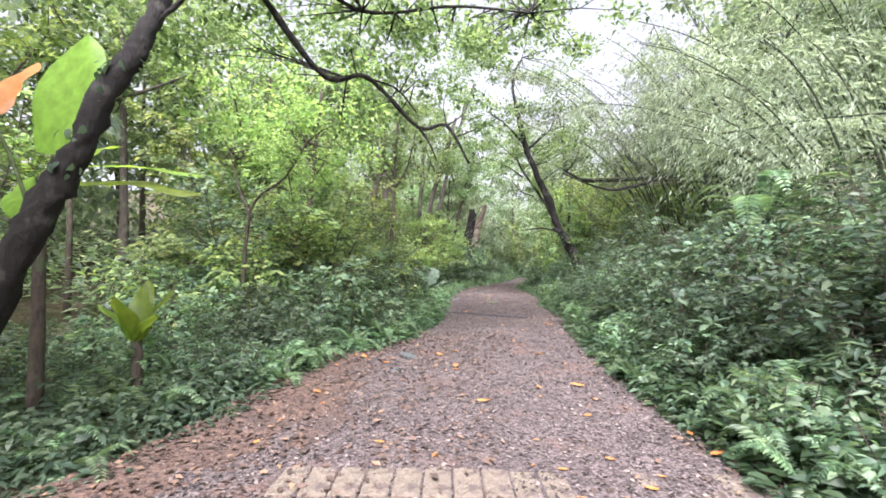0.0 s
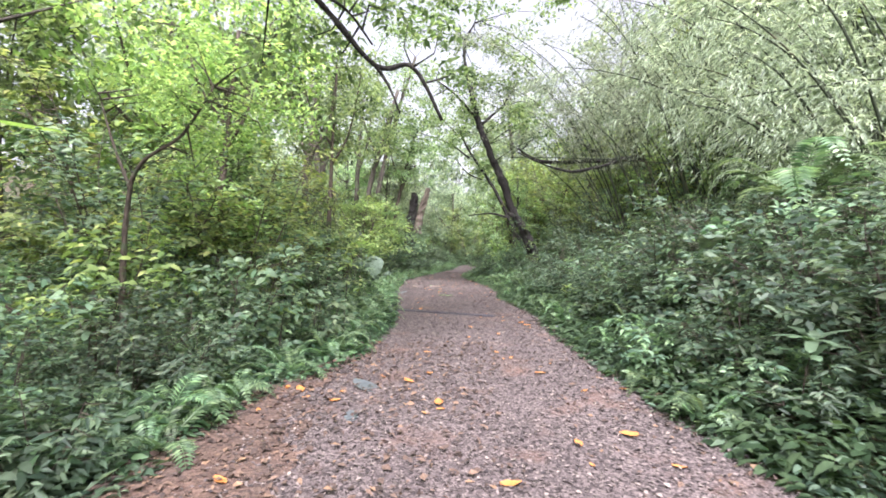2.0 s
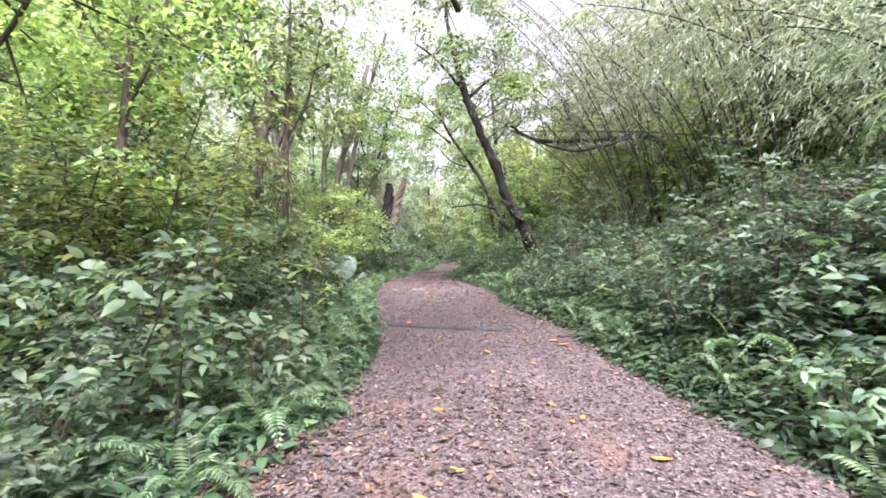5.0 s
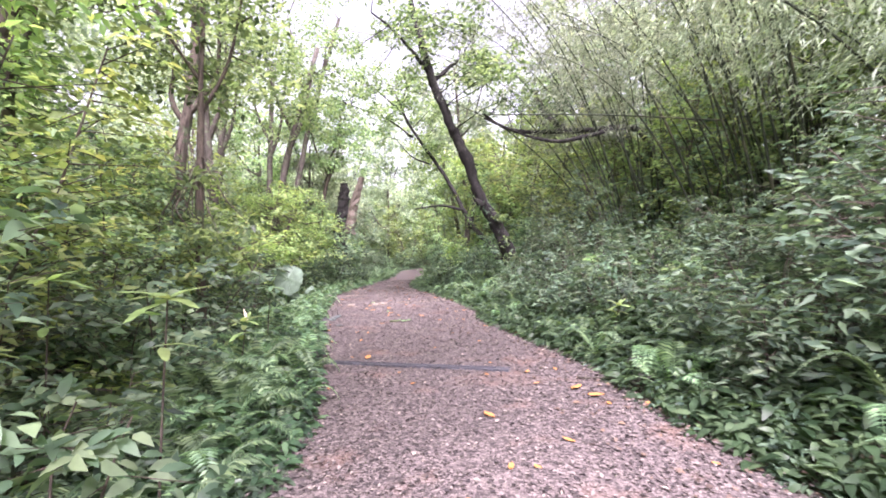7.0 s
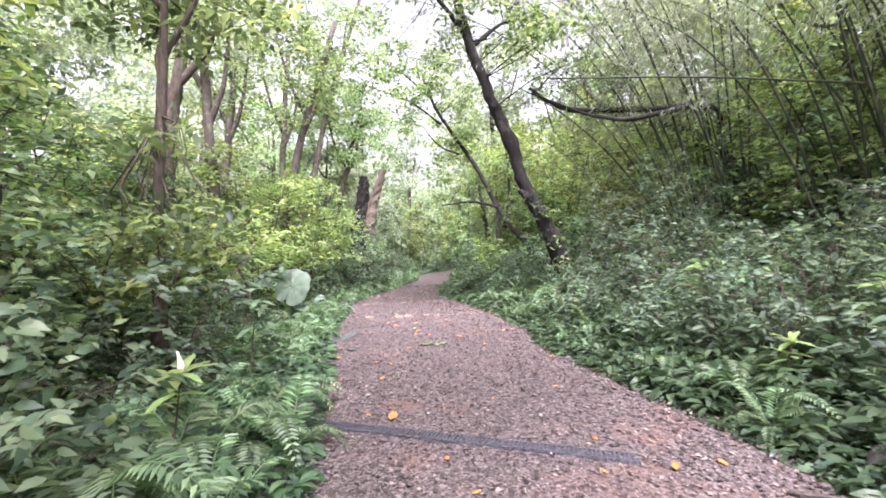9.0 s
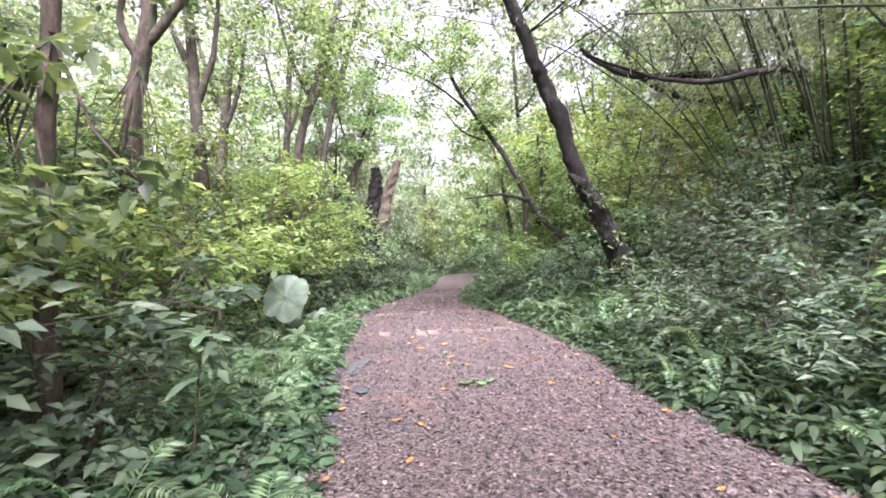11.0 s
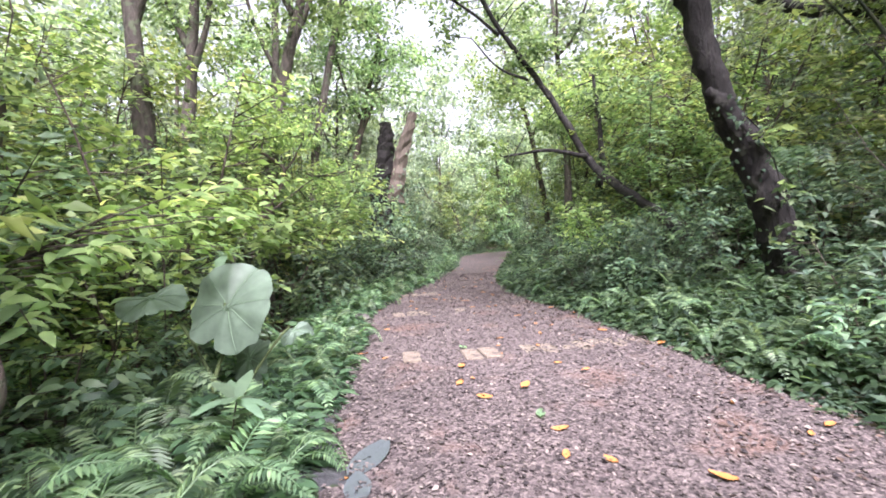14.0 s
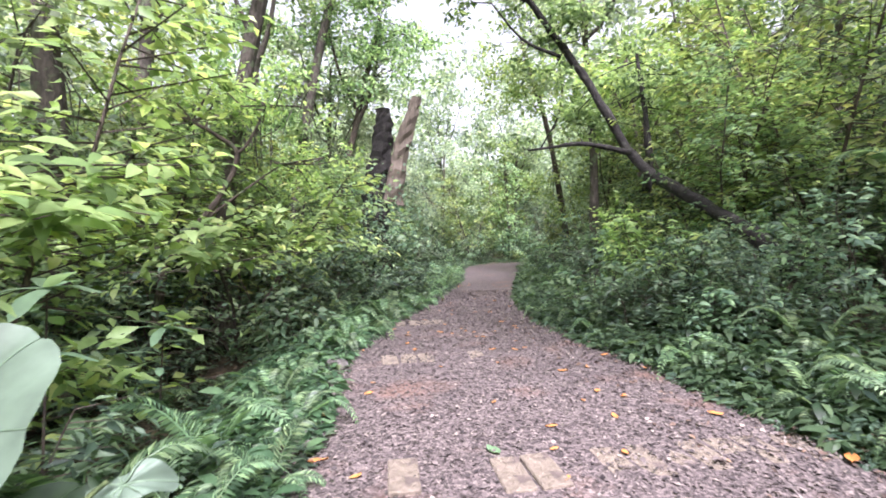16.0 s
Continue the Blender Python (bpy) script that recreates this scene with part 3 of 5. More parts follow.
def taro_blade(width, height):
    """A round, notched blade with raised veins and a wavy rim, hanging from its middle."""
    vs, fs, rings, n = [(0, 0, 0)], [], 7, 40
    for i in range(1, rings + 1):
        r = i / rings
        for j in range(n):
            a = 2 * math.pi * j / n
            notch = 1 - 0.32 * math.exp(-((a - 1.5 * math.pi) / 0.13) ** 2) * r
            wav = 1 + 0.028 * math.sin(11 * a) * (r > 0.9) + 0.012 * math.sin(23 * a) * (r > 0.9)
            x, y = r * math.cos(a) * width / 2 * notch * wav, r * math.sin(a) * height / 2 * notch * wav
            z = 0.045 * r * r * math.sin(3 * a + 0.6) + 0.012 * math.cos(9 * a) * r - 0.07 * r * r + 0.05 * abs(math.cos(a)) * r
            vs.append((x, y + 0.06 * height, z))
    fs += [(0, 1 + j, 1 + (j + 1) % n) for j in range(n)]
    for i in range(rings - 1):
        for j in range(n):
            a, b = 1 + i * n + j, 1 + i * n + (j + 1) % n
            fs.append((a, a + n, b + n, b))
    blade = mesh_from("leaf_blade", vs, fs, M_TARO, True)
    ribs = []
    for a in (0.5, 0.16, 0.84, -0.08, 1.08, -0.3, 1.3):
        j = round(a * math.pi / (2 * math.pi) * n) % n
        ribs.append(tube(np.array([(0, 0, 0.004)] + [np.array(vs[1 + i * n + j]) + (0, 0, 0.003) for i in range(rings)]), 0.0045, 0.0015, 5))
    v, f = joined(ribs)
    return blade, mesh_from("rib", v, f, M_RIB, True)


# prototypes
BUSH_LOW = [make_bush("shrub", "low green broadleaf shrub with glossy leaves", "shrub", 0.95, 0.8, 4, 13, 560, 0.125, 0.42, M_SHRUB, M_BROWN, low=0.1),
            make_bush("shrub", "low shrub with narrow leaves in shaded green", "shrub", 0.9, 0.85, 4, 13, 660, 0.13, 0.3, M_SHADE, M_BROWN, low=0.08, shape=BLADE),
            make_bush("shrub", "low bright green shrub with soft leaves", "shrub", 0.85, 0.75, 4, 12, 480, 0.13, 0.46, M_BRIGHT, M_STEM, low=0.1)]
BUSH_MID = [make_bush("shrub", "dense shrub with small leaves in shaded green", "shrub", 1.8, 1.25, 5, 18, 1350, 0.115, 0.45, M_SHADE, M_BROWN, low=0.08, shape=BLADE),
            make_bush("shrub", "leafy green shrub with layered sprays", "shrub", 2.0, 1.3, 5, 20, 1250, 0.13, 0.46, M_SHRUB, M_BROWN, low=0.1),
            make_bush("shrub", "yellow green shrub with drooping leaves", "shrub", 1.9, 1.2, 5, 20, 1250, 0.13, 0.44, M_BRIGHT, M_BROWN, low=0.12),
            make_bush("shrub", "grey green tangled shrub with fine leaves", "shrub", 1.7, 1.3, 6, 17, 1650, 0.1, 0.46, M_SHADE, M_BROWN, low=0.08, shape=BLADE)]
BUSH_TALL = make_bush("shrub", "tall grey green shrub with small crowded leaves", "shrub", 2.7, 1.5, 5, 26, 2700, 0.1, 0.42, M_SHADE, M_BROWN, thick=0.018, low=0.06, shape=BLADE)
SAPLING = [make_bush("sapling", "slender young tree with light green leaves", "sapling", 4.4, 1.9, 3, 40, 2400, 0.145, 0.5, M_CANOPY, M_BROWN, thick=0.026, low=0.15, shape=BLADE),
           make_bush("sapling", "young tree with dense glossy green leaves", "sapling", 3.8, 1.9, 4, 32, 2000, 0.165, 0.44, M_SHRUB, M_BROWN, thick=0.024, low=0.12, shape=BLADE),
           make_bush("sapling", "young tree with sunlit yellow green leaves", "sapling", 4.8, 2.0, 3, 42, 2400, 0.145, 0.5, M_BRIGHT, M_BROWN, thick=0.028, low=0.18, shape=BLADE),
           make_bush("sapling", "thin grey young tree with fine foliage", "sapling", 4.2, 1.9, 4, 34, 2200, 0.14, 0.42, M_SHADE, M_BROWN, thick=0.022, low=0.12, shape=BLADE)]
LAYERED = make_bush("sapling", "young tree with level layered sprays of yellow green leaves", "sapling", 3.3, 2.5, 4, 24, 2000, 0.17, 0.44, M_BRIGHT, M_BROWN, thick=0.03, low=0.6, droop=0.02, flat=2.2, rise=0.16)
FRONDS = [frond_mesh(0.62, 0.75, 24, 0.27), frond_mesh(0.52, 0.6, 22, 0.25, 0.1), frond_mesh(0.7, 0.85, 28, 0.24, -0.12), frond_mesh(0.45, 0.5, 20, 0.28)]
FERNS = [make_fern("green lady fern with arching feathery fronds", 9, FRONDS), make_fern("spreading green fern with long fronds", 7, FRONDS[::-1]), make_fern("dense clump of fresh green fern", 11, FRONDS[1:] + FRONDS[:1])]
WOOD = [make_wood_tree("tall forest tree with an open green crown", 9.5, 2.8, 0.22, M_CANOPY, M_PALE, n=44, per=90),
        make_wood_tree("forest tree with a dense dark green crown", 8.0, 2.6, 0.21, M_FAR_HAZE, M_BROWN, base=0.18, n=48, per=90),
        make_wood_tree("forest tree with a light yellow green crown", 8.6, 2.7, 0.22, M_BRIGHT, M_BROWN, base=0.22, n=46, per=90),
        make_wood_tree("tall slim forest tree with a high crown", 11.5, 2.5, 0.22, M_FAR_HAZE, M_PALE, base=0.4, n=44, per=90)]


def scatter(protos_in, side, y0, y1, d0, d1, count, s0, s1, gap=0.4, weights=None, keep=None):
    """Strews plants at a distance from the path's edge, none too near another of the same strewing."""
    done, tries = [], 0
    while len(done) < count and tries < count * 30:
        tries += 1
        y, d = rng.uniform(y0, y1), rng.uniform(d0, d1)
        x = edge_l(y) - d if side < 0 else edge_r(y) + d
        if keep is not None and not keep(x, y):
            continue
        if any((x - a) ** 2 + (y - b) ** 2 < gap * gap for a, b in done):
            continue
        done.append((x, y))
        k = rng.choice(len(protos_in), p=weights)
        set_down(protos_in[k], x, y, rng.uniform(0, 360), rng.uniform(s0, s1))


def clear_left(x, y):
    """Keeps the taro's place, the ditch and the open corner free."""
    return not ((-2.9 < x < -1.0 and 19.8 < y < 22.0) or (-2.3 < x < -1.0 and 18.2 < y < 19.9) or (-3.6 < x < -1.5 and 22.2 < y < 26.3) or (-1.75 < x and 14 < y < 21) or (x > -7.8 and y < 11.2) or (x > -3.6 and y < 8.8))


def clear_right(x, y):
    """Keeps the view to the large bamboo clump free."""
    return not (4.3 < x < 9.5 and 12.5 < y < 21.5)


# left of the path
scatter(FERNS, -1, 9.0, 40, 0.1, 0.6, 50, 0.8, 1.2, 0.33)
scatter(FERNS, -1, 9.0, 30, 0.6, 2.8, 66, 1.0, 1.5, 0.4, keep=lambda x, y: not (-3.6 < x < -1.9 and 22.4 < y < 26.3))
scatter(BUSH_LOW, -1, 8.8, 40, 0.7, 2.0, 36, 0.75, 1.1, 0.55, keep=clear_left, weights=[0.55, 0.39, 0.06])
scatter(BUSH_MID, -1, 9.3, 47, 1.5, 3.6, 36, 0.85, 1.25, 0.8, keep=clear_left, weights=[0.3, 0.5, 0.05, 0.15])
scatter(BUSH_MID, -1, 4, 48, 3.6, 7.0, 22, 1.0, 1.5, 1.2, keep=clear_left, weights=[0.15, 0.35, 0.35, 0.15])
scatter(SAPLING, -1, 10, 30, 2.4, 4.6, 15, 0.65, 1.0, 1.1, keep=clear_left, weights=[0.35, 0.15, 0.4, 0.1])
scatter(SAPLING, -1, 8, 50, 4.4, 9.5, 32, 0.9, 1.5, 1.2, keep=clear_left, weights=[0.35, 0.15, 0.4, 0.1])
scatter(WOOD, -1, 6, 56, 8.5, 16, 19, 0.85, 1.25, 2.2)
scatter(FERNS, -1, 5.5, 9.0, 0.15, 2.6, 12, 0.7, 1.0, 0.5)
scatter(BUSH_LOW, -1, 5.8, 10.8, 0.5, 5.0, 26, 0.55, 0.85, 0.5, weights=[0.5, 0.5, 0.0], keep=lambda x, y: not (-2.7 < x < -1.0 and 6.0 < y < 7.9))
# right of the path
scatter(FERNS, 1, 9.5, 40, 0.12, 0.7, 24, 0.75, 1.15, 0.33)
scatter(FERNS, 1, 8.5, 32, 0.7, 2.2, 30, 0.95, 1.4, 0.42)
scatter(BUSH_LOW, 1, 11.5, 22.5, 1.9, 7.0, 34, 0.9, 1.25, 0.7, weights=[0.2, 0.8, 0.0])
scatter(BUSH_LOW, 1, 5.5, 11, 0.45, 1.9, 14, 0.6, 0.9, 0.45, weights=[0.5, 0.5, 0.0])
scatter(BUSH_LOW, 1, 7, 40, 0.75, 1.9, 36, 0.8, 1.2, 0.55, weights=[0.25, 0.75, 0.0])
scatter(BUSH_MID, 1, 6.5, 22, 1.7, 3.8, 15, 0.8, 1.15, 0.75, weights=[0.4, 0.2, 0.05, 0.35], keep=clear_right)
scatter(BUSH_MID, 1, 22, 45, 1.6, 3.8, 22, 0.75, 1.1, 0.75, weights=[0.1, 0.5, 0.2, 0.2])
scatter(BUSH_MID, 1, 5, 48, 3.8, 7.5, 22, 1.0, 1.45, 1.1, weights=[0.35, 0.25, 0.15, 0.25], keep=clear_right)
scatter(SAPLING, 1, 25, 46, 3.3, 7.0, 13, 0.75, 1.1, 1.2, weights=[0.35, 0.05, 0.55, 0.05])
scatter(SAPLING, 1, 6, 50, 5.0, 10, 30, 0.9, 1.4, 1.3, keep=clear_right)
scatter(WOOD, 1, 6, 56, 8.5, 16, 19, 0.85, 1.25, 2.2)
for x, y, k, s in [(-3.9, 20.7, 1, 0.75), (-4.7, 19.5, 0, 0.9), (-4.3, 28.2, 2, 0.85), (-3.4, 30.3, 0, 0.8), (-4.7, 24.6, 0, 0.85), (-5.6, 21.2, 1, 1.0), (5.3, 27.6, 2, 0.9), (6.2, 29.4, 2, 1.0), (6.0, 26.8, 2, 1.25), (8.6, 20.9, 2, 1.1), (6.3, 21.8, 3, 0.8), (8.9, 18.3, 0, 1.0), (5.6, 22.4, 3, 0.7), (4.9, 28.6, 2, 0.8)]:
    set_down(SAPLING[k], x, y, rng.uniform(0, 360), s)
for x, y, k, s in [(-1.7, 29.4, 1, 1.1), (-2.5, 29.7, 2, 1.2), (-0.95, 30.2, 0, 0.9), (-1.5, 30.2, 3, 1.2), (4.5, 12.8, 0, 1.1), (5.8, 14.6, 3, 1.1), (4.2, 14.0, 3, 0.85), (4.9, 9.2, 3, 1.1), (5.3, 8.1, 0, 1.2), (7.4, 8.6, 1, 1.5), (4.4, 10.4, 0, 0.95), (6.6, 15.4, 3, 1.2), (4.4, 16.6, 3, 0.9), (5.2, 17.3, 0, 0.95), (4.5, 18.8, 3, 0.95), (5.4, 20.3, 0, 1.0)]:
    set_down(BUSH_MID[k], x, y, rng.uniform(0, 360), s)
for x, y, turn, k in [(-4.9, 23.2, 30, 1.0), (-4.6, 20.4, 200, 0.9), (-3.3, 27.3, 110, 1.0), (-3.3, 17.2, 300, 0.85), (-4.6, 14.4, 70, 1.0), (-5.2, 24.6, 150, 1.15)]:
    set_down(LAYERED, x, y, turn, k)
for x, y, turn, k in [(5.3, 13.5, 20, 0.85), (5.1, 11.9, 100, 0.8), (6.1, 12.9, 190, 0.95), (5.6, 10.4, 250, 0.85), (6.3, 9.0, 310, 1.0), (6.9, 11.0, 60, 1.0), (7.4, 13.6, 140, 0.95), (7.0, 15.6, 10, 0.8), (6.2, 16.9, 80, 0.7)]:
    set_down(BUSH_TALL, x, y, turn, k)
for x, y, k, s in [(-2.2, 9.7, 3, 0.76), (-1.75, 10.5, 0, 0.74), (-2.95, 10.3, 0, 0.85), (-2.6, 8.9, 3, 0.7), (-3.5, 9.4, 1, 0.85)]:
    set_down(BUSH_MID[k], x, y, rng.uniform(0, 360), s)
for x, y, k, s in [(3.5, 24.9, 3, 0.7), (4.4, 24.7, 1, 0.8), (3.3, 26.4, 1, 0.72), (5.2, 25.4, 1, 0.9), (4.0, 26.0, 1, 0.7), (5.4, 23.9, 1, 0.9)]:
    set_down(BUSH_MID[k], x, y, rng.uniform(0, 360), s)
# the far end, and unseen trees added behind the start to shade it
for x, y, s in [(-4, 50, 1.0), (0, 49.5, 0.8), (1.2, 51, 0.9), (3, 50.5, 0.75), (5, 52, 0.8), (8, 53, 0.9), (11, 55, 1.0), (-6, 54, 1.1), (2, 55, 1.0), (6, 57, 1.0), (-1, 58, 1.1)]:
    set_down(SAPLING[int(rng.integers(4))], x, y, rng.uniform(0, 360), s)
for i in range(9):
    x, y = rng.uniform(0.6, 5.5), rng.uniform(45.4, 47.5)
    set_down((BUSH_LOW + BUSH_MID)[int(rng.integers(7))], x, y, rng.uniform(0, 360), rng.uniform(0.8, 1.1))
# Trees with y below 5 are added out of view to shade the start.
for x, y, k, s in [(-3.6, 36, 3, 0.8), (-2.6, 41, 1, 0.8), (-4.5, 46, 0, 0.9), (6.2, 36.5, 2, 0.8), (7.5, 40.5, 1, 0.9), (8.5, 45, 3, 0.8), (-6.5, 38, 0, 1.0), (9.5, 34, 2, 0.95), (-1.5, 52, 1, 0.75), (6.5, 54, 0, 0.75), (3, 58, 2, 0.75), (-5, 57, 2, 0.9), (11, 52, 0, 0.95), (4.6, 33.5, 3, 1.1), (-4.5, -1, 1, 1.0), (0.5, -5, 0, 1.1), (-6.5, 4.5, 2, 1.0), (0.8, 51, 3, 1.05), (-2.6, 47.5, 3, 1.1), (5.5, 50, 3, 0.95), (10.2, 20.5, 3, 1.2), (11.5, 14, 3, 1.3), (9.8, 31, 3, 1.1), (8, 34.5, 0, 1.0), (-3.4, 3.4, 1, 0.9), (-7.6, 18.2, 2, 1.15), (-9.8, 15.2, 0, 1.1)]:
    set_down(WOOD[k], x, y, rng.uniform(0, 360), s)
# More unseen trees, added to close off the light behind the start.
for i in range(6):
    a = rng.uniform(0, math.pi)
    set_down(WOOD[int(rng.integers(4))], 1 + 13 * math.cos(a), -4 - 11 * math.sin(a), rng.uniform(0, 360), rng.uniform(0.9, 1.2))


def far_woods(label, n, place, material, leaf=0.42):
    """The wood further off, where no single tree can be told: leaf masses on the slope."""
    c = np.array([place() for _ in range(n)])
    per = 90
    r = rng.uniform(0.8, 1.7, n)
    d = unit(rng.normal(size=(n, per, 3))) * (rng.random((n, per, 1)) ** 0.3) * r[:, None, None] * np.array([1, 1, 0.75])
    at = (c[:, None] + d).reshape(-1, 3)
    k = len(at)
    way = unit(d.reshape(-1, 3)) * 0.5 + rng.normal(size=(k, 3)) * 0.6 + np.array([0, 0, -0.3])
    up = np.array([0, 0, 1.0]) + rng.normal(size=(k, 3)) * 0.5
    tagged(new("far_woods", leaf_cloud("far_woods", at, way, up, leaf * rng.uniform(0.5, 1.2, k), 0.5, material, BLADE)), label, "woods", kind="stuff")


def slope_place(side):
    def pick():
        y = rng.uniform(-6, 66)
        d = rng.uniform(10, 21)
        x = float(edge_l(y)) - d if side < 0 else float(edge_r(y)) + d
        return x, y, on_land(x, y) + rng.uniform(0.2, 13.5)
    return pick


def end_place():
    x, y = rng.uniform(-16, 22), rng.uniform(54, 68)
    return x, y, on_land(x, y) + rng.uniform(0.2, 5.4 + 0.3 * abs(x - 1))


# The haze over these masses is only their pale leaf colour.
far_woods("hazy green woods on the slope beyond the shrubs", 900, slope_place(-1), M_FAR_HAZE)
far_woods("hazy green woods on the bank beyond the bamboo", 900, slope_place(1), M_FAR_HAZE)
far_woods("sunlit light green woods closing the path's end", 520, end_place, M_FAR_HAZE)


def undergrowth(name, label, side, y0, y1, d0, d1, plants, material, size, high, shape=LEAF):
    """Small broad-leaved herbs, too many to count: rosettes on short stalks."""
    y = rng.uniform(y0, y1, plants)
    d = d0 + (d1 - d0) * rng.random(plants) ** 1.4
    x = np.where(side < 0, edge_l(y) - d, edge_r(y) + d)
    h = rng.uniform(0.3, 1.0, plants) * high * np.clip(0.35 + d, 0.35, 1)
    z = land(x, y)
    per = 10
    a = rng.uniform(0, 2 * np.pi, (plants, per))
    lift = rng.uniform(0.25, 1.0, (plants, per))
    off = rng.uniform(0.02, 0.1, (plants, per))
    at = np.stack([x[:, None] + off * np.cos(a), y[:, None] + off * np.sin(a), z[:, None] + h[:, None] * lift], -1).reshape(-1, 3)
    way = np.stack([np.cos(a), np.sin(a), rng.uniform(-0.5, 0.35, a.shape)], -1).reshape(-1, 3)
    n = len(at)
    up = np.array([0, 0, 1.0]) + rng.normal(size=(n, 3)) * 0.3
    ob = new(name, leaf_cloud(name, at, way, up, size * rng.uniform(0.5, 1.3, n), 0.42, material, shape))
    tagged(ob, label, "undergrowth", kind="stuff")


undergrowth("undergrowth", "low leafy herbs covering the ground by the path", -1, 4, 48, 0.0, 4.5, 4000, M_HERB_SHADED, 0.115, 0.34, BLADE)
undergrowth("undergrowth", "low leafy herbs covering the bank by the path", 1, 4, 48, 0.0, 6.5, 5200, M_HERB_SHADED, 0.115, 0.34, BLADE)
undergrowth("undergrowth", "small herbs spilling over the path's edge", -1, 4, 36, -0.05, 1.0, 1700, M_HERB_SHADED, 0.085, 0.24)
undergrowth("undergrowth", "small herbs at the foot of the bank", 1, 4, 36, -0.05, 1.1, 2100, M_HERB_SHADED, 0.085, 0.26)
undergrowth("undergrowth", "fresh green lance-leaved herbs lining the bank", 1, 4, 36, 0.0, 1.7, 2700, M_LANCE, 0.15, 0.44)
undergrowth("undergrowth", "fresh green lance-leaved herbs along the path", -1, 8, 30, 0.0, 1.2, 1100, M_LANCE, 0.15, 0.36)
# The corner's shade is painted in with the darker leaf colour.
undergrowth("undergrowth", "knee-high herbs filling the open corner", -1, 4, 10.5, 0.3, 6, 1000, M_SHADE, 0.12, 0.5)
undergrowth("undergrowth", "thicket of mixed green leaves on the slope", -1, 0, 60, 6, 22, 2600, M_FAR_HAZE, 0.28, 1.9, BLADE)
undergrowth("undergrowth", "thicket of mixed green leaves on the bank", 1, 0, 60, 6, 22, 2600, M_FAR_HAZE, 0.28, 1.9, BLADE)

undergrowth("undergrowth", "head-high tangle of green leaves behind the shrubs", -1, 11, 50, 3.5, 9, 1300, M_SHRUB, 0.17, 1.9, BLADE)
undergrowth("undergrowth", "head-high tangle of shaded green leaves on the bank", 1, 8, 50, 3.5, 9, 1300, M_SHADE, 0.15, 1.9, BLADE)


# ---- single trees ----
def front_tree():
    lines = [([(-2.75, 6.0, -0.2), (-2.45, 6.1, 0.6), (-2.05, 6.2, 1.45), (-1.81, 6.3, 2.04), (-1.67, 6.4, 2.42), (-1.51, 6.58, 3.04), (-1.43, 6.75, 3.37), (-1.41, 6.95, 3.95), (-1.5, 7.3, 5.0), (-1.6, 7.8, 6.2)], 0.13, 0.06),
             ([(-1.5, 7.4, 5.2), (-1.75, 8.4, 5.5), (-1.77, 9.3, 5.24), (-1.18, 10.04, 4.38), (-0.61, 10.4, 4.46), (0.13, 10.9, 3.76), (0.56, 11.2, 3.84), (0.94, 11.4, 3.2)], 0.06, 0.022),
             ([(0.13, 10.9, 3.76), (0.3, 11.0, 3.5), (0.42, 11.05, 3.2)], 0.024, 0.01),
             ([(-0.61, 10.4, 4.46), (-0.2, 10.7, 4.35), (0.1, 10.9, 4.0)], 0.02, 0.012),
             ([(-1.5, 7.6, 5.5), (-1.2, 9.0, 5.6), (-0.57, 10.0, 5.34), (0.83, 10.4, 5.5), (2.0, 10.8, 5.5)], 0.045, 0.015),
             ([(-1.42, 6.85, 3.6), (-1.2, 7.0, 3.95), (-0.8, 7.3, 4.6)], 0.03, 0.012),
             ([(-1.55, 7.5, 5.4), (-2.3, 7.7, 6.2), (-3.1, 7.6, 6.8)], 0.06, 0.02)]
    # The last spray is added overhead, out of view, to shade the start.
    cl = [(-1.3, 8.6, 5.9, 0.6), (-0.4, 9.3, 6.0, 0.6), (0.5, 10.2, 5.9, 0.55), (-1.9, 10.2, 5.1, 0.5), (-1.1, 10.6, 4.9, 0.4), (-0.4, 11.0, 4.9, 0.4), (0.3, 11.3, 4.6, 0.42), (0.9, 11.4, 4.4, 0.38), (1.4, 11.0, 5.3, 0.5), (2.2, 11.0, 5.5, 0.45), (-2.6, 9.6, 5.3, 0.55), (-2.9, 8.0, 6.4, 0.6), (-0.9, 11.4, 4.3, 0.35), (-1.4, 11.2, 3.9, 0.35), (-0.6, 12.0, 4.4, 0.5), (0.4, 12.3, 5.0, 0.5), (1.1, 11.7, 4.0, 0.3)] + spray(-0.6, 10.4, 5.7, 2.6, 1.8, 0.6, 26, 0.5) + spray(-3.6, 9.4, 5.2, 1.3, 1.5, 1.0, 14, 0.5) + spray(2.6, 12.0, 6.6, 1.6, 1.6, 0.6, 12, 0.5) + spray(0.8, 13.4, 6.5, 3.3, 1.4, 0.6, 26, 0.5) + spray(-0.6, 6.0, 7.4, 3.0, 2.6, 0.7, 10, 0.6)
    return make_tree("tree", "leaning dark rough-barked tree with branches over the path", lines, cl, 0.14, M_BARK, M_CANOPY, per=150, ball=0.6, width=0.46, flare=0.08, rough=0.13)


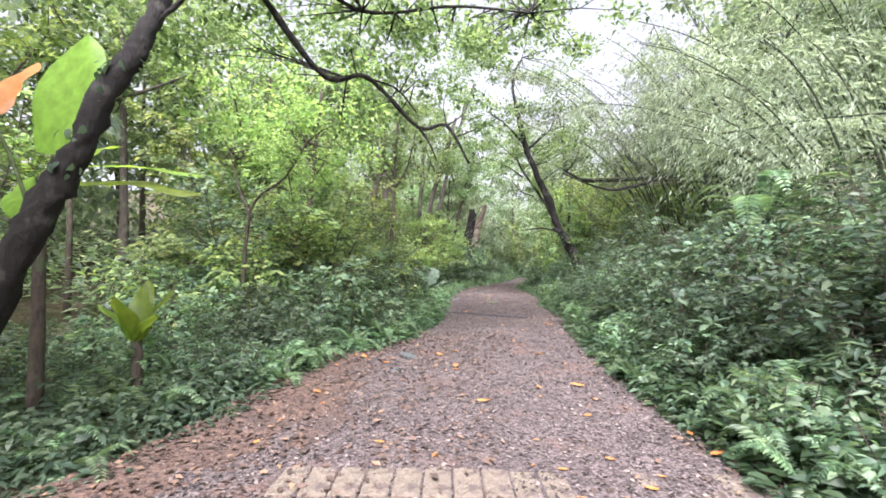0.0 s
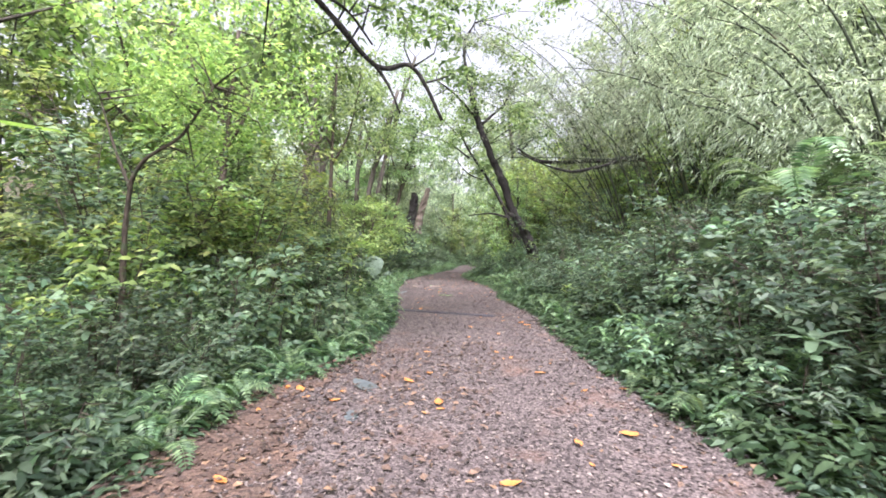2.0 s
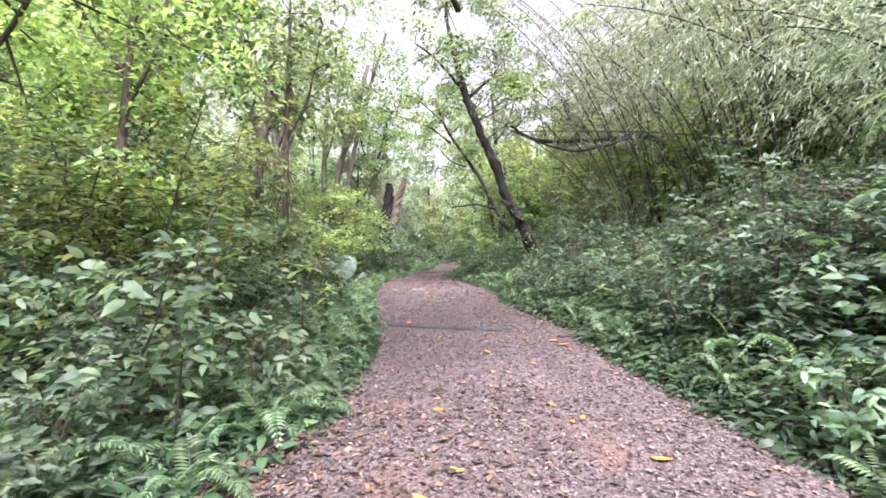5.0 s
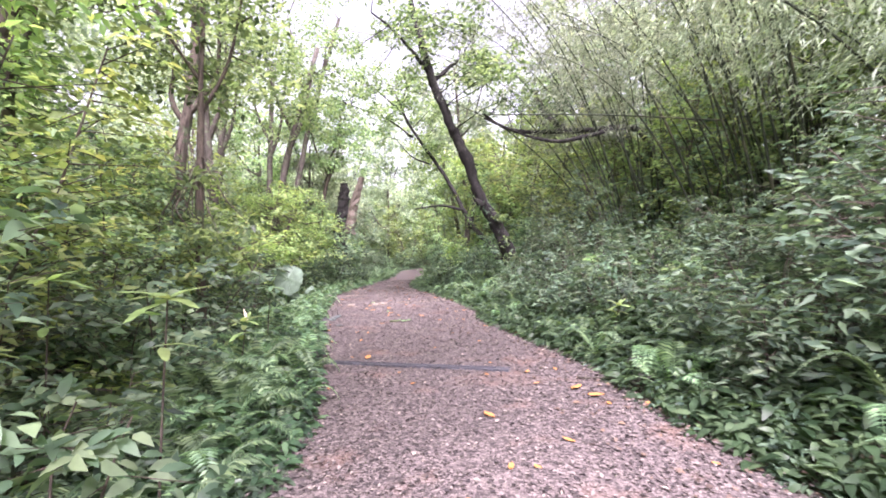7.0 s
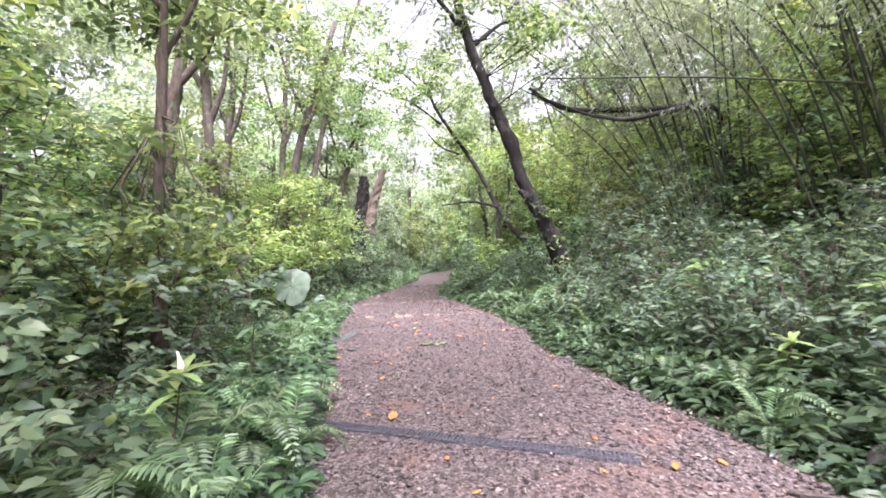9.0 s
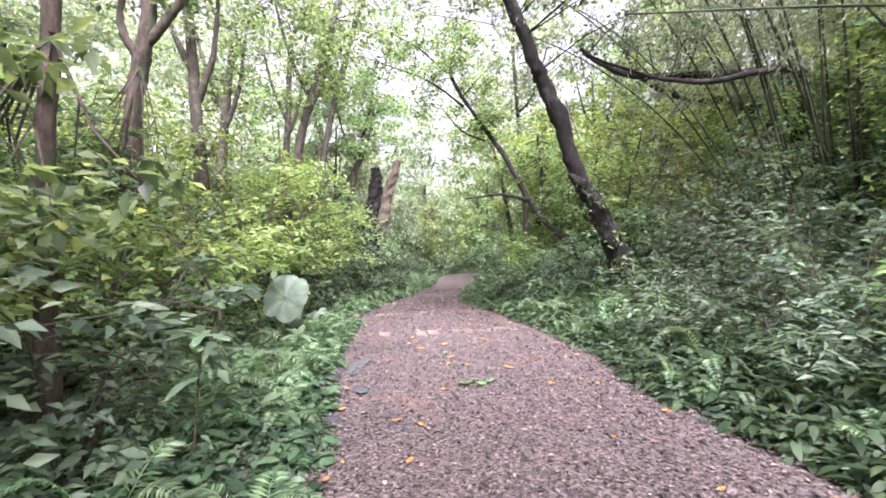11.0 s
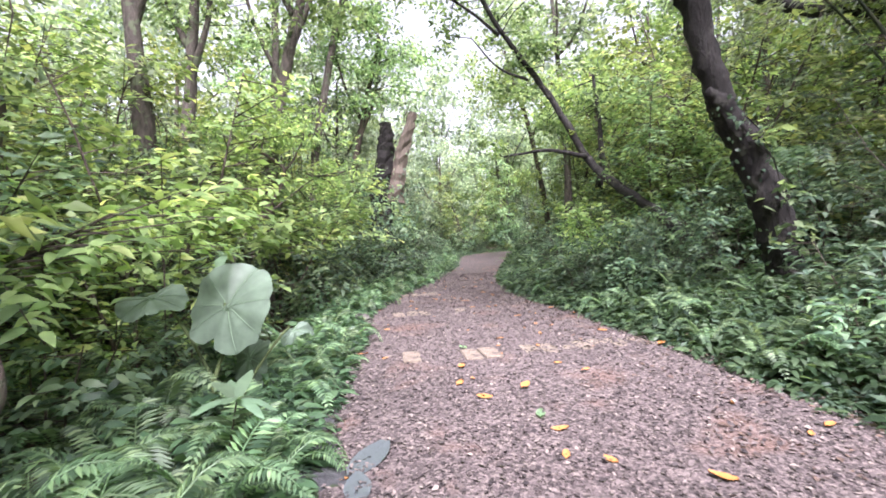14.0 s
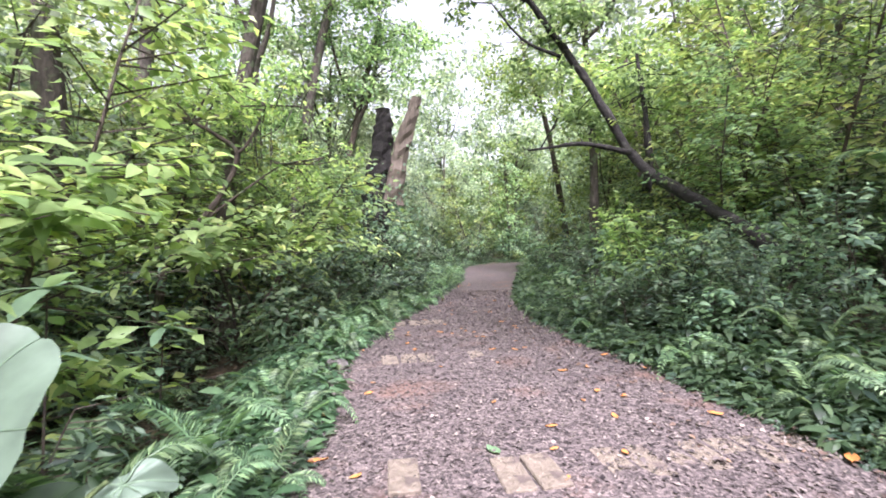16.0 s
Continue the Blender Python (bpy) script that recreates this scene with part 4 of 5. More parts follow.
def leaning_tree():
    lines = [([(4.5, 23.5, 0.2), (4.2, 23.35, 0.9), (3.9, 23.25, 1.7), (3.6, 23.18, 2.35), (3.25, 23.1, 2.85), (2.95, 22.95, 3.75), (2.62, 22.9, 4.5), (2.36, 22.8, 5.05), (1.9, 22.7, 6.3), (1.6, 22.8, 7.6)], 0.2, 0.09),
             ([(3.4, 23.12, 2.62), (3.2, 23.0, 2.72), (3.08, 22.95, 2.8)], 0.12, 0.05),
             ([(1.9, 22.7, 6.2), (1.1, 22.2, 7.0), (0.4, 21.8, 7.4)], 0.06, 0.02),
             ([(2.0, 22.7, 6.0), (2.9, 23.4, 6.9), (3.6, 24, 7.3)], 0.06, 0.02),
             ([(1.6, 22.8, 7.5), (1.4, 22.9, 9.0), (1.8, 23.0, 10.0)], 0.08, 0.03)]
    cl = spray(1.9, 22.6, 7.4, 2.9, 2.6, 1.3, 28, 0.55) + spray(1.6, 23.0, 9.8, 3.4, 2.0, 1.2, 18, 0.6) + spray(3.6, 22.0, 5.9, 1.2, 1.2, 0.8, 9, 0.5) + [(3.75, 23.0, 2.3, 0.25), (3.95, 23.1, 1.6, 0.28), (4.1, 23.0, 1.1, 0.3)]
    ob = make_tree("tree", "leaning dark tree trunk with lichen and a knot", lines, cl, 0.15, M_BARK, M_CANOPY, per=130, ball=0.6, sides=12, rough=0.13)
    return ob


def creeper_on(ob, line, r, n, size, material):
    """Climbing leaves that cling to a trunk."""
    p = spline(line, 8)
    k = rng.integers(0, len(p), n)
    d = unit(rng.normal(size=(n, 3)) * np.array([1, 1, 0.3]))
    at = p[k] + d * r * rng.uniform(0.8, 1.35, (n, 1)) + rng.normal(size=(n, 3)) * 0.03
    tagged(part("creeper", leaf_cloud("creeper", at, rng.normal(size=(n, 3)) * 0.6 + (0, 0, -0.8), d + rng.normal(size=(n, 3)) * 0.3, size * rng.uniform(0.6, 1.3, n), 0.6, material), ob, "climbing leaves on the trunk"), kind="stuff")


creeper_on(leaning_tree(), [(4.4, 23.4, 0.4), (4.2, 23.35, 0.9), (3.9, 23.25, 1.7), (3.6, 23.18, 2.35), (3.4, 23.12, 2.6)], 0.21, 330, 0.062, M_HERB_SHADED)
creeper_on(front_tree(), [(-1.75, 6.35, 2.2), (-1.67, 6.4, 2.42), (-1.51, 6.58, 3.04), (-1.46, 6.7, 3.2)], 0.1, 90, 0.09, M_SHADE)


def thin_leaning_tree():
    lines = [([(4.7, 25.2, 0.2), (4.35, 26.2, 1.25), (3.98, 27.6, 2.08), (3.78, 28.8, 2.81), (3.3, 29.2, 3.95), (2.75, 29.35, 4.95), (2.2, 29.45, 5.77), (1.65, 29.5, 6.67), (1.2, 29.6, 7.8)], 0.11, 0.05),
             ([(3.74, 28.85, 2.95), (2.9, 29.0, 3.16), (2.3, 29.0, 3.12), (1.7, 29.0, 3.05)], 0.06, 0.02),
             ([(3.9, 28.6, 2.2), (4.15, 29.0, 3.0), (4.3, 29.5, 4.0), (4.3, 29.8, 5.2)], 0.09, 0.04),
             ([(2.42, 29.05, 4.89), (1.7, 29, 5.2), (1.1, 29, 5.9)], 0.04, 0.015),
             ([(1.78, 29.1, 6.0), (0.7, 28.8, 6.7), (-0.8, 28.5, 7.2)], 0.045, 0.012),
             ([(1.4, 29.2, 7.0), (1.6, 29.6, 8.1), (2.3, 29.9, 8.8)], 0.045, 0.012),
             ([(1.3, 29.2, 7.1), (0.4, 29.4, 8.0), (-0.5, 29.6, 8.6)], 0.04, 0.012)]
    cl = spray(0.9, 29.2, 7.3, 2.6, 2.0, 1.5, 44, 0.5) + spray(2.3, 29.3, 5.3, 1.2, 1.0, 0.8, 12, 0.45) + spray(4.6, 30.2, 4.5, 1.7, 1.4, 1.3, 22, 0.55) + [(1.6, 29, 3.2, 0.3), (2.3, 28.8, 4.4, 0.4), (1.9, 28.9, 4.0, 0.35)]
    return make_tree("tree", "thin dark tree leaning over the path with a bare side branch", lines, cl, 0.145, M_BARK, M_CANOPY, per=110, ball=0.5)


def forked_tree():
    lines = [([(-4.7, 22.5, -0.3), (-4.6, 22.5, 2.2), (-4.48, 22.5, 4.25), (-4.25, 22.5, 5.27), (-4.08, 22.5, 6.88), (-4.0, 22.6, 8.5)], 0.17, 0.09),
             ([(-4.3, 22.5, 5.1), (-3.76, 22.5, 5.69), (-3.54, 22.5, 6.23), (-3.4, 22.4, 7.4)], 0.09, 0.04),
             ([(-4.45, 22.5, 4.9), (-4.7, 22.5, 5.5), (-4.61, 22.5, 6.3), (-4.8, 22.6, 7.6)], 0.07, 0.03)]
    return make_tree("tree", "brown forked tree trunk rising above the shrubs", lines, spray(-4.0, 22.6, 7.6, 2.6, 2.2, 1.8, 44, 0.6) + spray(-4.5, 22.1, 2.7, 0.9, 0.5, 1.3, 14, 0.42), 0.15, M_BROWN, M_CANOPY, per=120, ball=0.6, sides=10)


def plain_tree(label, x, y, lean, h, r, bark, material, n=23, fork=True):
    top = (x + lean, y + 0.2, h)
    lines = [([(x - lean * 0.3, y, -0.3), (x - 0.1 * lean, y, h * 0.3), (x + lean * 0.35, y + 0.1, h * 0.65), top], r, r * 0.5)]
    if fork:
        lines.append(([(x + lean * 0.25, y + 0.1, h * 0.58), (x + lean * 0.3 + 0.5, y, h * 0.72), (x + lean * 0.4 + 0.8, y, h * 0.95)], r * 0.5, r * 0.2))
        lines.append(([(x + lean * 0.3, y + 0.1, h * 0.66), (x + lean * 0.3 - 0.5, y, h * 0.8), (x + lean * 0.3 - 0.9, y, h)], r * 0.45, r * 0.18))
    return make_tree("tree", label, lines, spray(x + lean * 0.7, y, h * 0.88, 2.3, 2.0, h * 0.28, int(n * 1.7), 0.6) + spray(x, y - 0.25, h * 0.3, 0.9, 0.5, h * 0.2, 10, 0.42), 0.155, bark, material, per=105, ball=0.6, sides=9)


def limb_tree():
    """The tree on the bank whose limbs reach level towards the path."""
    lines = [([(11.6, 26.4, 0.5), (11.1, 26.5, 3.4), (10.06, 26.8, 4.78), (9.07, 27.3, 5.52), (8.09, 28.0, 5.95), (7.18, 28.5, 6.78), (6.8, 28.7, 7.8)], 0.24, 0.09),
             ([(10.6, 26.6, 4.2), (9.4, 24.9, 4.9), (7.99, 23.5, 4.91), (6.3, 23.3, 4.78), (4.57, 23.3, 4.76), (3.9, 23.3, 5.0), (3.48, 23.3, 5.3)], 0.12, 0.035),
             ([(7.6, 23.2, 4.85), (6.02, 22.0, 4.3), (5.3, 22.1, 4.2), (4.71, 22.5, 4.39), (4.0, 22.8, 4.75), (3.43, 23.0, 5.07)], 0.07, 0.02)]
    cl = spray(7.4, 28.2, 7.8, 2.0, 1.8, 1.1, 16, 0.6) + spray(5.0, 23.2, 5.5, 1.8, 1.0, 0.5, 10, 0.4)
    return make_tree("tree", "old tree on the bank with long level limbs", lines, cl, 0.1, M_BARK, M_SHADE, per=110, ball=0.6)


thin_leaning_tree()
forked_tree()
limb_tree()
plain_tree("pale forest tree with a straight trunk", -6.2, 29.9, 0.6, 9.5, 0.2, M_PALE, M_CANOPY)
plain_tree("slim grey tree with a forked top", -4.75, 32.2, 0.4, 10.0, 0.17, M_PALE, M_CANOPY)
plain_tree("thick pale tree trunk half hidden by shrubs", -5.06, 26.1, -0.4, 9.0, 0.2, M_PALE, M_FAR_HAZE, n=14)
plain_tree("thin upright tree with bright leaves", 6.9, 34.7, 0.2, 7.0, 0.1, M_BROWN, M_BRIGHT, n=22)
plain_tree("thin upright tree with yellow green leaves", 5.4, 32.0, -0.3, 6.0, 0.09, M_BROWN, M_BRIGHT, n=22)
plain_tree("slender tree with light foliage", -2.3, 17.7, 0.15, 6.4, 0.07, M_BROWN, M_CANOPY, n=14)
plain_tree("slender tree with sunlit foliage", -3.7, 14.6, 0.3, 6.0, 0.08, M_BROWN, M_BRIGHT, n=18)
plain_tree("tall tree leaning over the path with a wide leafy crown", -5.0, 16.9, 2.4, 8.4, 0.12, M_BROWN, M_CANOPY, n=20)
plain_tree("tall tree with an open crown above the path", -3.2, 27.5, 1.5, 9.0, 0.15, M_PALE, M_CANOPY, n=20)
plain_tree("tree with a light crown beyond the broken trunk", -2.8, 35.0, 1.2, 8.5, 0.14, M_BROWN, M_CANOPY, n=38)
plain_tree("tree leaning in from the bank with a light crown", 4.6, 37.0, -1.2, 8.5, 0.13, M_BROWN, M_BRIGHT, n=28)
plain_tree("slender tree with dense foliage", -5.2, 18.0, -0.2, 7.5, 0.11, M_BROWN, M_CANOPY, n=20)
plain_tree("tall pale tree with a crown high above the path", -3.6, 33.5, 2.2, 13.0, 0.16, M_PALE, M_CANOPY, n=26)


def broken_tree():
    """A dead trunk, broken off, with a pale split piece beside it."""
    ob = thing("broken_tree", "broken dead tree with dark stub and pale split wood", "tree stump")
    v, f = tube(spline([(-1.5, 31.1, -0.2), (-1.48, 31.0, 1.4), (-1.42, 31.0, 2.6), (-1.32, 31, 3.3), (-1.22, 31, 3.9), (-1.2, 31, 4.45)], 5), 0.4, 0.16, 12, 0.12, 0.1)
    part("trunk", mesh_from("trunk", v, f, M_BARK), ob, "dark weathered trunk stub")
    v, f = tube(spline([(-1.05, 30.95, 2.2), (-0.9, 30.95, 3.2), (-0.62, 30.95, 4.1), (-0.42, 30.95, 4.7)], 5), 0.27, 0.11, 9, 0.13)
    part("split_wood", mesh_from("split_wood", v, f, M_WOOD), ob, "pale splintered wood")
    n = 1300
    at = np.array([-1.35, 30.7, 1.6]) + rng.normal(size=(n, 3)) * np.array([0.5, 0.3, 0.7])
    part("creeper", leaf_cloud("creeper", at, rng.normal(size=(n, 3)) + (0, -0.5, -0.3), rng.normal(size=(n, 3)) * 0.5 + (0, -0.7, 0.7), 0.1, 0.6, M_SHRUB), ob, "green climbing leaves")


broken_tree()


def arching_shrub(label, stems, clumps, material, leaf=0.1, per=120):
    """A large shrub with bare bent stems below a spreading crown."""
    return make_tree("large_shrub", label, stems, clumps, leaf, M_BROWN, material, per=per, ball=0.5, flare=0.01, sides=7)


arching_shrub("large shrub with a bent bare stem and yellow green leaves",
              [([(-3.8, 25.9, -0.1), (-3.49, 25.8, 1.15), (-3.09, 25.8, 1.63), (-2.73, 25.8, 2.11), (-2.58, 25.8, 2.51), (-2.8, 25.8, 2.72), (-3.11, 25.8, 2.92)], 0.05, 0.02),
               ([(-2.58, 25.8, 2.5), (-2.43, 25.8, 2.66), (-2.2, 25.8, 3.1)], 0.025, 0.01),
               ([(-3.0, 25.8, 1.7), (-2.5, 25.9, 2.1), (-2.1, 26.0, 2.4)], 0.02, 0.008)],
              spray(-2.7, 26.0, 3.3, 1.5, 1.0, 0.45, 18, 0.45) + spray(-1.9, 26.6, 2.3, 0.7, 0.7, 0.5, 8, 0.4), M_BRIGHT)
arching_shrub("large shrub with a curved stem and small leaves",
              [([(-3.7, 11.8, -0.1), (-3.62, 11.7, 1.2), (-3.54, 11.7, 2.22), (-3.35, 11.7, 2.7), (-2.74, 11.7, 3.12), (-2.3, 11.7, 3.78)], 0.045, 0.014),
               ([(-3.5, 11.7, 2.3), (-3.9, 11.9, 3.0), (-4.2, 12.0, 3.8)], 0.03, 0.01)],
              spray(-2.9, 12.0, 3.6, 1.5, 1.0, 1.0, 22, 0.45), M_BRIGHT, 0.085, 130)
arching_shrub("large shrub with dark stems and dull leaves",
              [([(-2.1, 19.6, -0.2), (-2.05, 19.6, 0.5), (-2.0, 19.65, 0.85), (-2.3, 19.6, 1.6)], 0.035, 0.012),
               ([(-2.0, 19.65, 0.85), (-2.5, 19.5, 1.0), (-3.0, 19.4, 1.05)], 0.02, 0.008)],
              spray(-2.75, 19.8, 1.55, 0.8, 0.7, 0.45, 12, 0.35), M_BRIGHT, 0.15, 75)

# ---- bamboo on the bank ----
for label, x, y, culms, leaves, br, h, lean, sp, bare, poles in [
        ("large bamboo clump with dark green culms arching over the path", 8.8, 19.0, 38, 9500, 1.35, 10.4, (-0.47, -0.05), 0.11, 0.52, [((-0.9, 0.2, 2.7), (-5.9, 1.1, 3.1))]),
        ("bamboo clump with pale feathery foliage", 10.2, 15.6, 18, 17000, 0.8, 11.0, (-0.5, 0.02), 0.16, 0.35, []),
        ("bamboo clump with hazy olive foliage", 8.2, 23.4, 22, 21000, 0.9, 14.0, (-0.5, -0.06), 0.16, 0.4, []),
        ("young bamboo clump with fine pale leaves", 7.9, 12.2, 13, 8000, 0.6, 7.6, (-0.4, 0.05), 0.16, 0.28, [((0.3, -0.4, 2.95), (-2.3, 0.6, 2.95))]),
        ("tall bamboo clump with pale foliage", 11.5, 18.0, 16, 16000, 0.9, 10.5, (-0.3, 0.0), 0.16, 0.25, [])]:
    bam = make_bamboo(label, culms, leaves, br, h, lean, sp, 0.15, poles, bare)
    bam.matrix_basis = pose(x, y, on_land(x, y))


def tree_fern(x, y, h, s, label):
    ob = thing("tree_fern", label, "tree fern", at=(x, y, on_land(x, y)))
    v, f = tube(spline([(0, 0, -0.2), (0.05, 0, h * 0.5), (0, 0.05, h)], 5), 0.09, 0.07, 9, 0.12)
    part("trunk", mesh_from("trunk", v, f, M_BARK), ob)
    for i in range(13):
        fr = part("frond", FRONDS[(0, 2)[i % 2]], ob)
        k = s * rng.uniform(0.8, 1.1)
        fr.matrix_basis = Matrix.LocRotScale((0, 0.05, h), Euler((radians(rng.uniform(-20, 18)), 0, i * 2.4)), (k, k, k))


tree_fern(6.0, 11.9, 1.7, 2.4, "tree fern with long greyish fronds on the bank")
tree_fern(5.6, 24.9, 1.2, 2.2, "tree fern with spreading fronds behind a leaning trunk")
for x, y, k, s in [(-1.02, 15.0, 0, 1.5), (-0.72, 15.8, 2, 1.3), (-0.62, 14.9, 1, 1.1), (-1.3, 14.5, 2, 1.5), (-0.75, 14.3, 0, 1.4), (-1.1, 13.7, 1, 1.4), (-0.7, 13.2, 2, 1.2), (-0.9, 16.6, 1, 1.2), (-0.55, 12.5, 0, 1.1),
                   (3.75, 7.3, 0, 1.3), (4.4, 7.6, 2, 1.4), (3.75, 6.6, 1, 1.2), (4.1, 6.5, 2, 1.3), (4.0, 21.4, 0, 1.2), (3.3, 9.3, 2, 1.0), (3.25, 10.3, 1, 0.9), (3.2, 14.1, 0, 1.2),
                   (-1.3, 20.5, 2, 1.3), (-2.3, 21.3, 0, 1.4), (-1.15, 20.1, 1, 1.1), (-2.1, 20.6, 1, 1.5), (-1.45, 19.5, 2, 1.5), (-2.2, 19.7, 0, 1.4), (-1.3, 19.9, 0, 1.2),
                   (-2.35, 7.75, 2, 1.3), (-1.95, 7.8, 0, 1.1), (-2.55, 7.3, 1, 1.2), (-1.35, 9.5, 1, 1.3), (-1.6, 10.4, 2, 1.4), (-1.35, 9.0, 0, 1.2), (-0.75, 10.6, 2, 0.9), (-1.1, 8.6, 1, 1.2), (-0.6, 11.6, 0, 1.0)]:
    set_down(FERNS[k], x, y, rng.uniform(0, 360), s * 0.95)


# ---- large-leaved plants ----
def taro(x, y, label, size=1.0, turn=0):
    ob = thing("taro_plant", label, "taro plant")
    ob.matrix_basis = Matrix.LocRotScale((x, y, on_land(x, y)), Euler((0, 0, radians(turn))), (size, size, size))
    def stalk(pts, r):
        v, f = tube(spline(pts, 4), r, r * 0.6, 7)
        part("stalk", mesh_from("stalk", v, f, M_STEM, True), ob)
    z0 = on_land(x, y)
    stalk([(-0.02, -0.1, -0.05), (-0.05, -0.05, 0.3), (0.02, 0.05, 0.62), (0.06, 0.0, 0.86 - z0)], 0.02)
    stalk([(0.05, 0.0, -0.05), (-0.15, 0.1, 0.4), (-0.35, 0.15, 0.75), (-0.5, 0.15, 0.92 - z0)], 0.017)
    stalk([(0.08, -0.05, -0.05), (0.2, 0.0, 0.3), (0.42, 0.1, 0.62), (0.5, 0.15, 0.7)], 0.015)
    for w, h, label_b, m in [(0.74, 0.74, "round wavy-edged blade", pose(0.07, -0.02, 0.8 - z0, 64, -8, -10) @ pose(0, 0, 0, 0, 0, -28)), (0.5, 0.6, "blade seen nearly edge on", pose(-0.55, 0.1, 0.9 - z0, 12, -14, 40)),
                             (0.16, 0.28, "young folded blade", pose(0.52, 0.18, 0.66, 16, 35, -62)), (0.36, 0.4, "shaded lower blade", pose(0.12, 0.25, 0.42, 55, 0, -20))]:
        blade, rib = taro_blade(w, h)
        bl = part("leaf_blade", blade, ob, label_b)
        bl.matrix_basis = m
        part("rib", rib, bl, "pale raised ribs")


def bank_taro(x, y, label):
    z0 = on_land(x, y)
    ob = thing("taro_plant", label, "taro plant", at=(x, y, z0))
    for w, h, m in [(0.5, 0.46, pose(-0.03, -0.14, 0.94 - z0, 48, 4, 8)), (0.58, 0.5, pose(-0.08, -0.3, 1.66 - z0, -12, 6, 30)), (0.4, 0.42, pose(0.42, 0.0, 1.2 - z0, 30, 18, -30)), (0.34, 0.34, pose(0.3, -0.35, 0.75 - z0, 40, 10, 0))]:
        px, py, pz = m.translation
        v, f = tube(spline([(0.03, 0, -0.05), (px * 0.4, py * 0.3 + 0.05, pz * 0.5), (px, py, pz)], 4), 0.014, 0.008, 6)
        part("stalk", mesh_from("stalk", v, f, M_STEM, True), ob)
        blade, rib = taro_blade(w, h)
        bl = part("leaf_blade", blade, ob)
        bl.matrix_basis = m
        part("rib", rib, bl, "pale raised ribs")


def banana(x, y, leaves, label, stem_h):
    ob = thing("banana_plant", label, "banana plant", at=(x, y, on_land(x, y)))
    v, f = tube(spline([(0, 0, -0.1), (0.03, 0, stem_h * 0.5), (0.0, 0.02, stem_h)], 4), 0.075, 0.05, 9, 0.03)
    part("stem", mesh_from("stem", v, f, M_BROWN, True), ob, "brown sheathed stem")
    for px, py, pz, rx, ry, rz, ln, w, dr, mat in leaves:
        lf = part("leaf", broad_leaf("leaf", ln, w, dr, mat, 0.025, torn=0.03), ob, "withered orange leaf" if mat is M_ORANGE else "")
        lf.matrix_basis = pose(px, py, pz, rx, ry, 0) @ pose(0, 0, 0, 0, 0, rz)
        v, f = tube(spline([(0, 0, stem_h - 0.1), (px * 0.5, py * 0.5, (stem_h + pz) * 0.5 + 0.05), (px, py, pz)], 3), 0.022, 0.014, 6)
        part("leaf_stalk", mesh_from("leaf_stalk", v, f, M_STEM, True), ob)


def nest_plant(x, y, z, s, label, material):
    ob = thing("nest_fern", label, "plant", at=(x, y, z))
    for rx, rz, ln, w in [(80, 20, 0.55, 0.2), (70, -35, 0.5, 0.19), (62, 120, 0.42, 0.15), (68, 190, 0.48, 0.17), (50, 75, 0.36, 0.13), (55, -110, 0.38, 0.13)]:
        lf = part("leaf", broad_leaf("leaf", ln * s, w * s, 0.22, material, 0.02), ob)
        lf.matrix_basis = pose(0, 0, 0, rx, 0, rz)
    v, f = tube(spline([(0, 0, -z - 0.02 + on_land(x, y)), (0.02, 0, -z * 0.4), (0, 0, 0.02)], 3), 0.06, 0.05, 9, 0.16)
    part("stem", mesh_from("stem", v, f, M_BROWN, True), ob)
    for i in range(9):
        fr = part("frond", FRONDS[i % 4], ob, "feathery frond below the broad leaves")
        k = rng.uniform(0.6, 0.9)
        fr.matrix_basis = Matrix.LocRotScale((0, 0, -0.04 - 0.2 * rng.random()), Euler((radians(rng.uniform(-25, 15)), 0, i * 2.4)), (k, k, k))


def whorl_plant(x, y, h, s, label, material, bud=False):
    """A single stem with a rosette of pointed leaves at its top and a few lower down."""
    z = on_land(x, y)
    ob = thing("seedling", label, "plant", at=(x, y, z))
    v, f = tube(spline([(0, 0, -0.03), (0.04, 0.02, h * 0.5), (0.1, 0, h)], 4), 0.009, 0.005, 5)
    part("stem", mesh_from("stem", v, f, M_BROWN), ob)
    for i in range(13):
        lf = part("leaf", LEAF_MESHES[i % 3 if material is M_BRIGHT else 3 + i % 3], ob)
        k = s * rng.uniform(0.8, 1.2)
        lf.matrix_basis = Matrix.LocRotScale((0.1 * (1 - (i > 7) * 0.4), 0, h - (i > 7) * h * 0.3 * rng.random()), Euler((radians(rng.uniform(-10, 38)), 0, i * 2.4)), (k, k, k))
    if bud:
        v, f = tube(spline([(0.1, 0, h), (0.1, 0, h + 0.05), (0.08, 0, h + 0.13)], 4), 0.012, 0.004, 7, 0.02, 0, 1 + 1.4 * np.sin(np.linspace(0, math.pi, 9)))
        part("bud", mesh_from("bud", v, f, M_BUD, True), ob, "cream coloured bud")


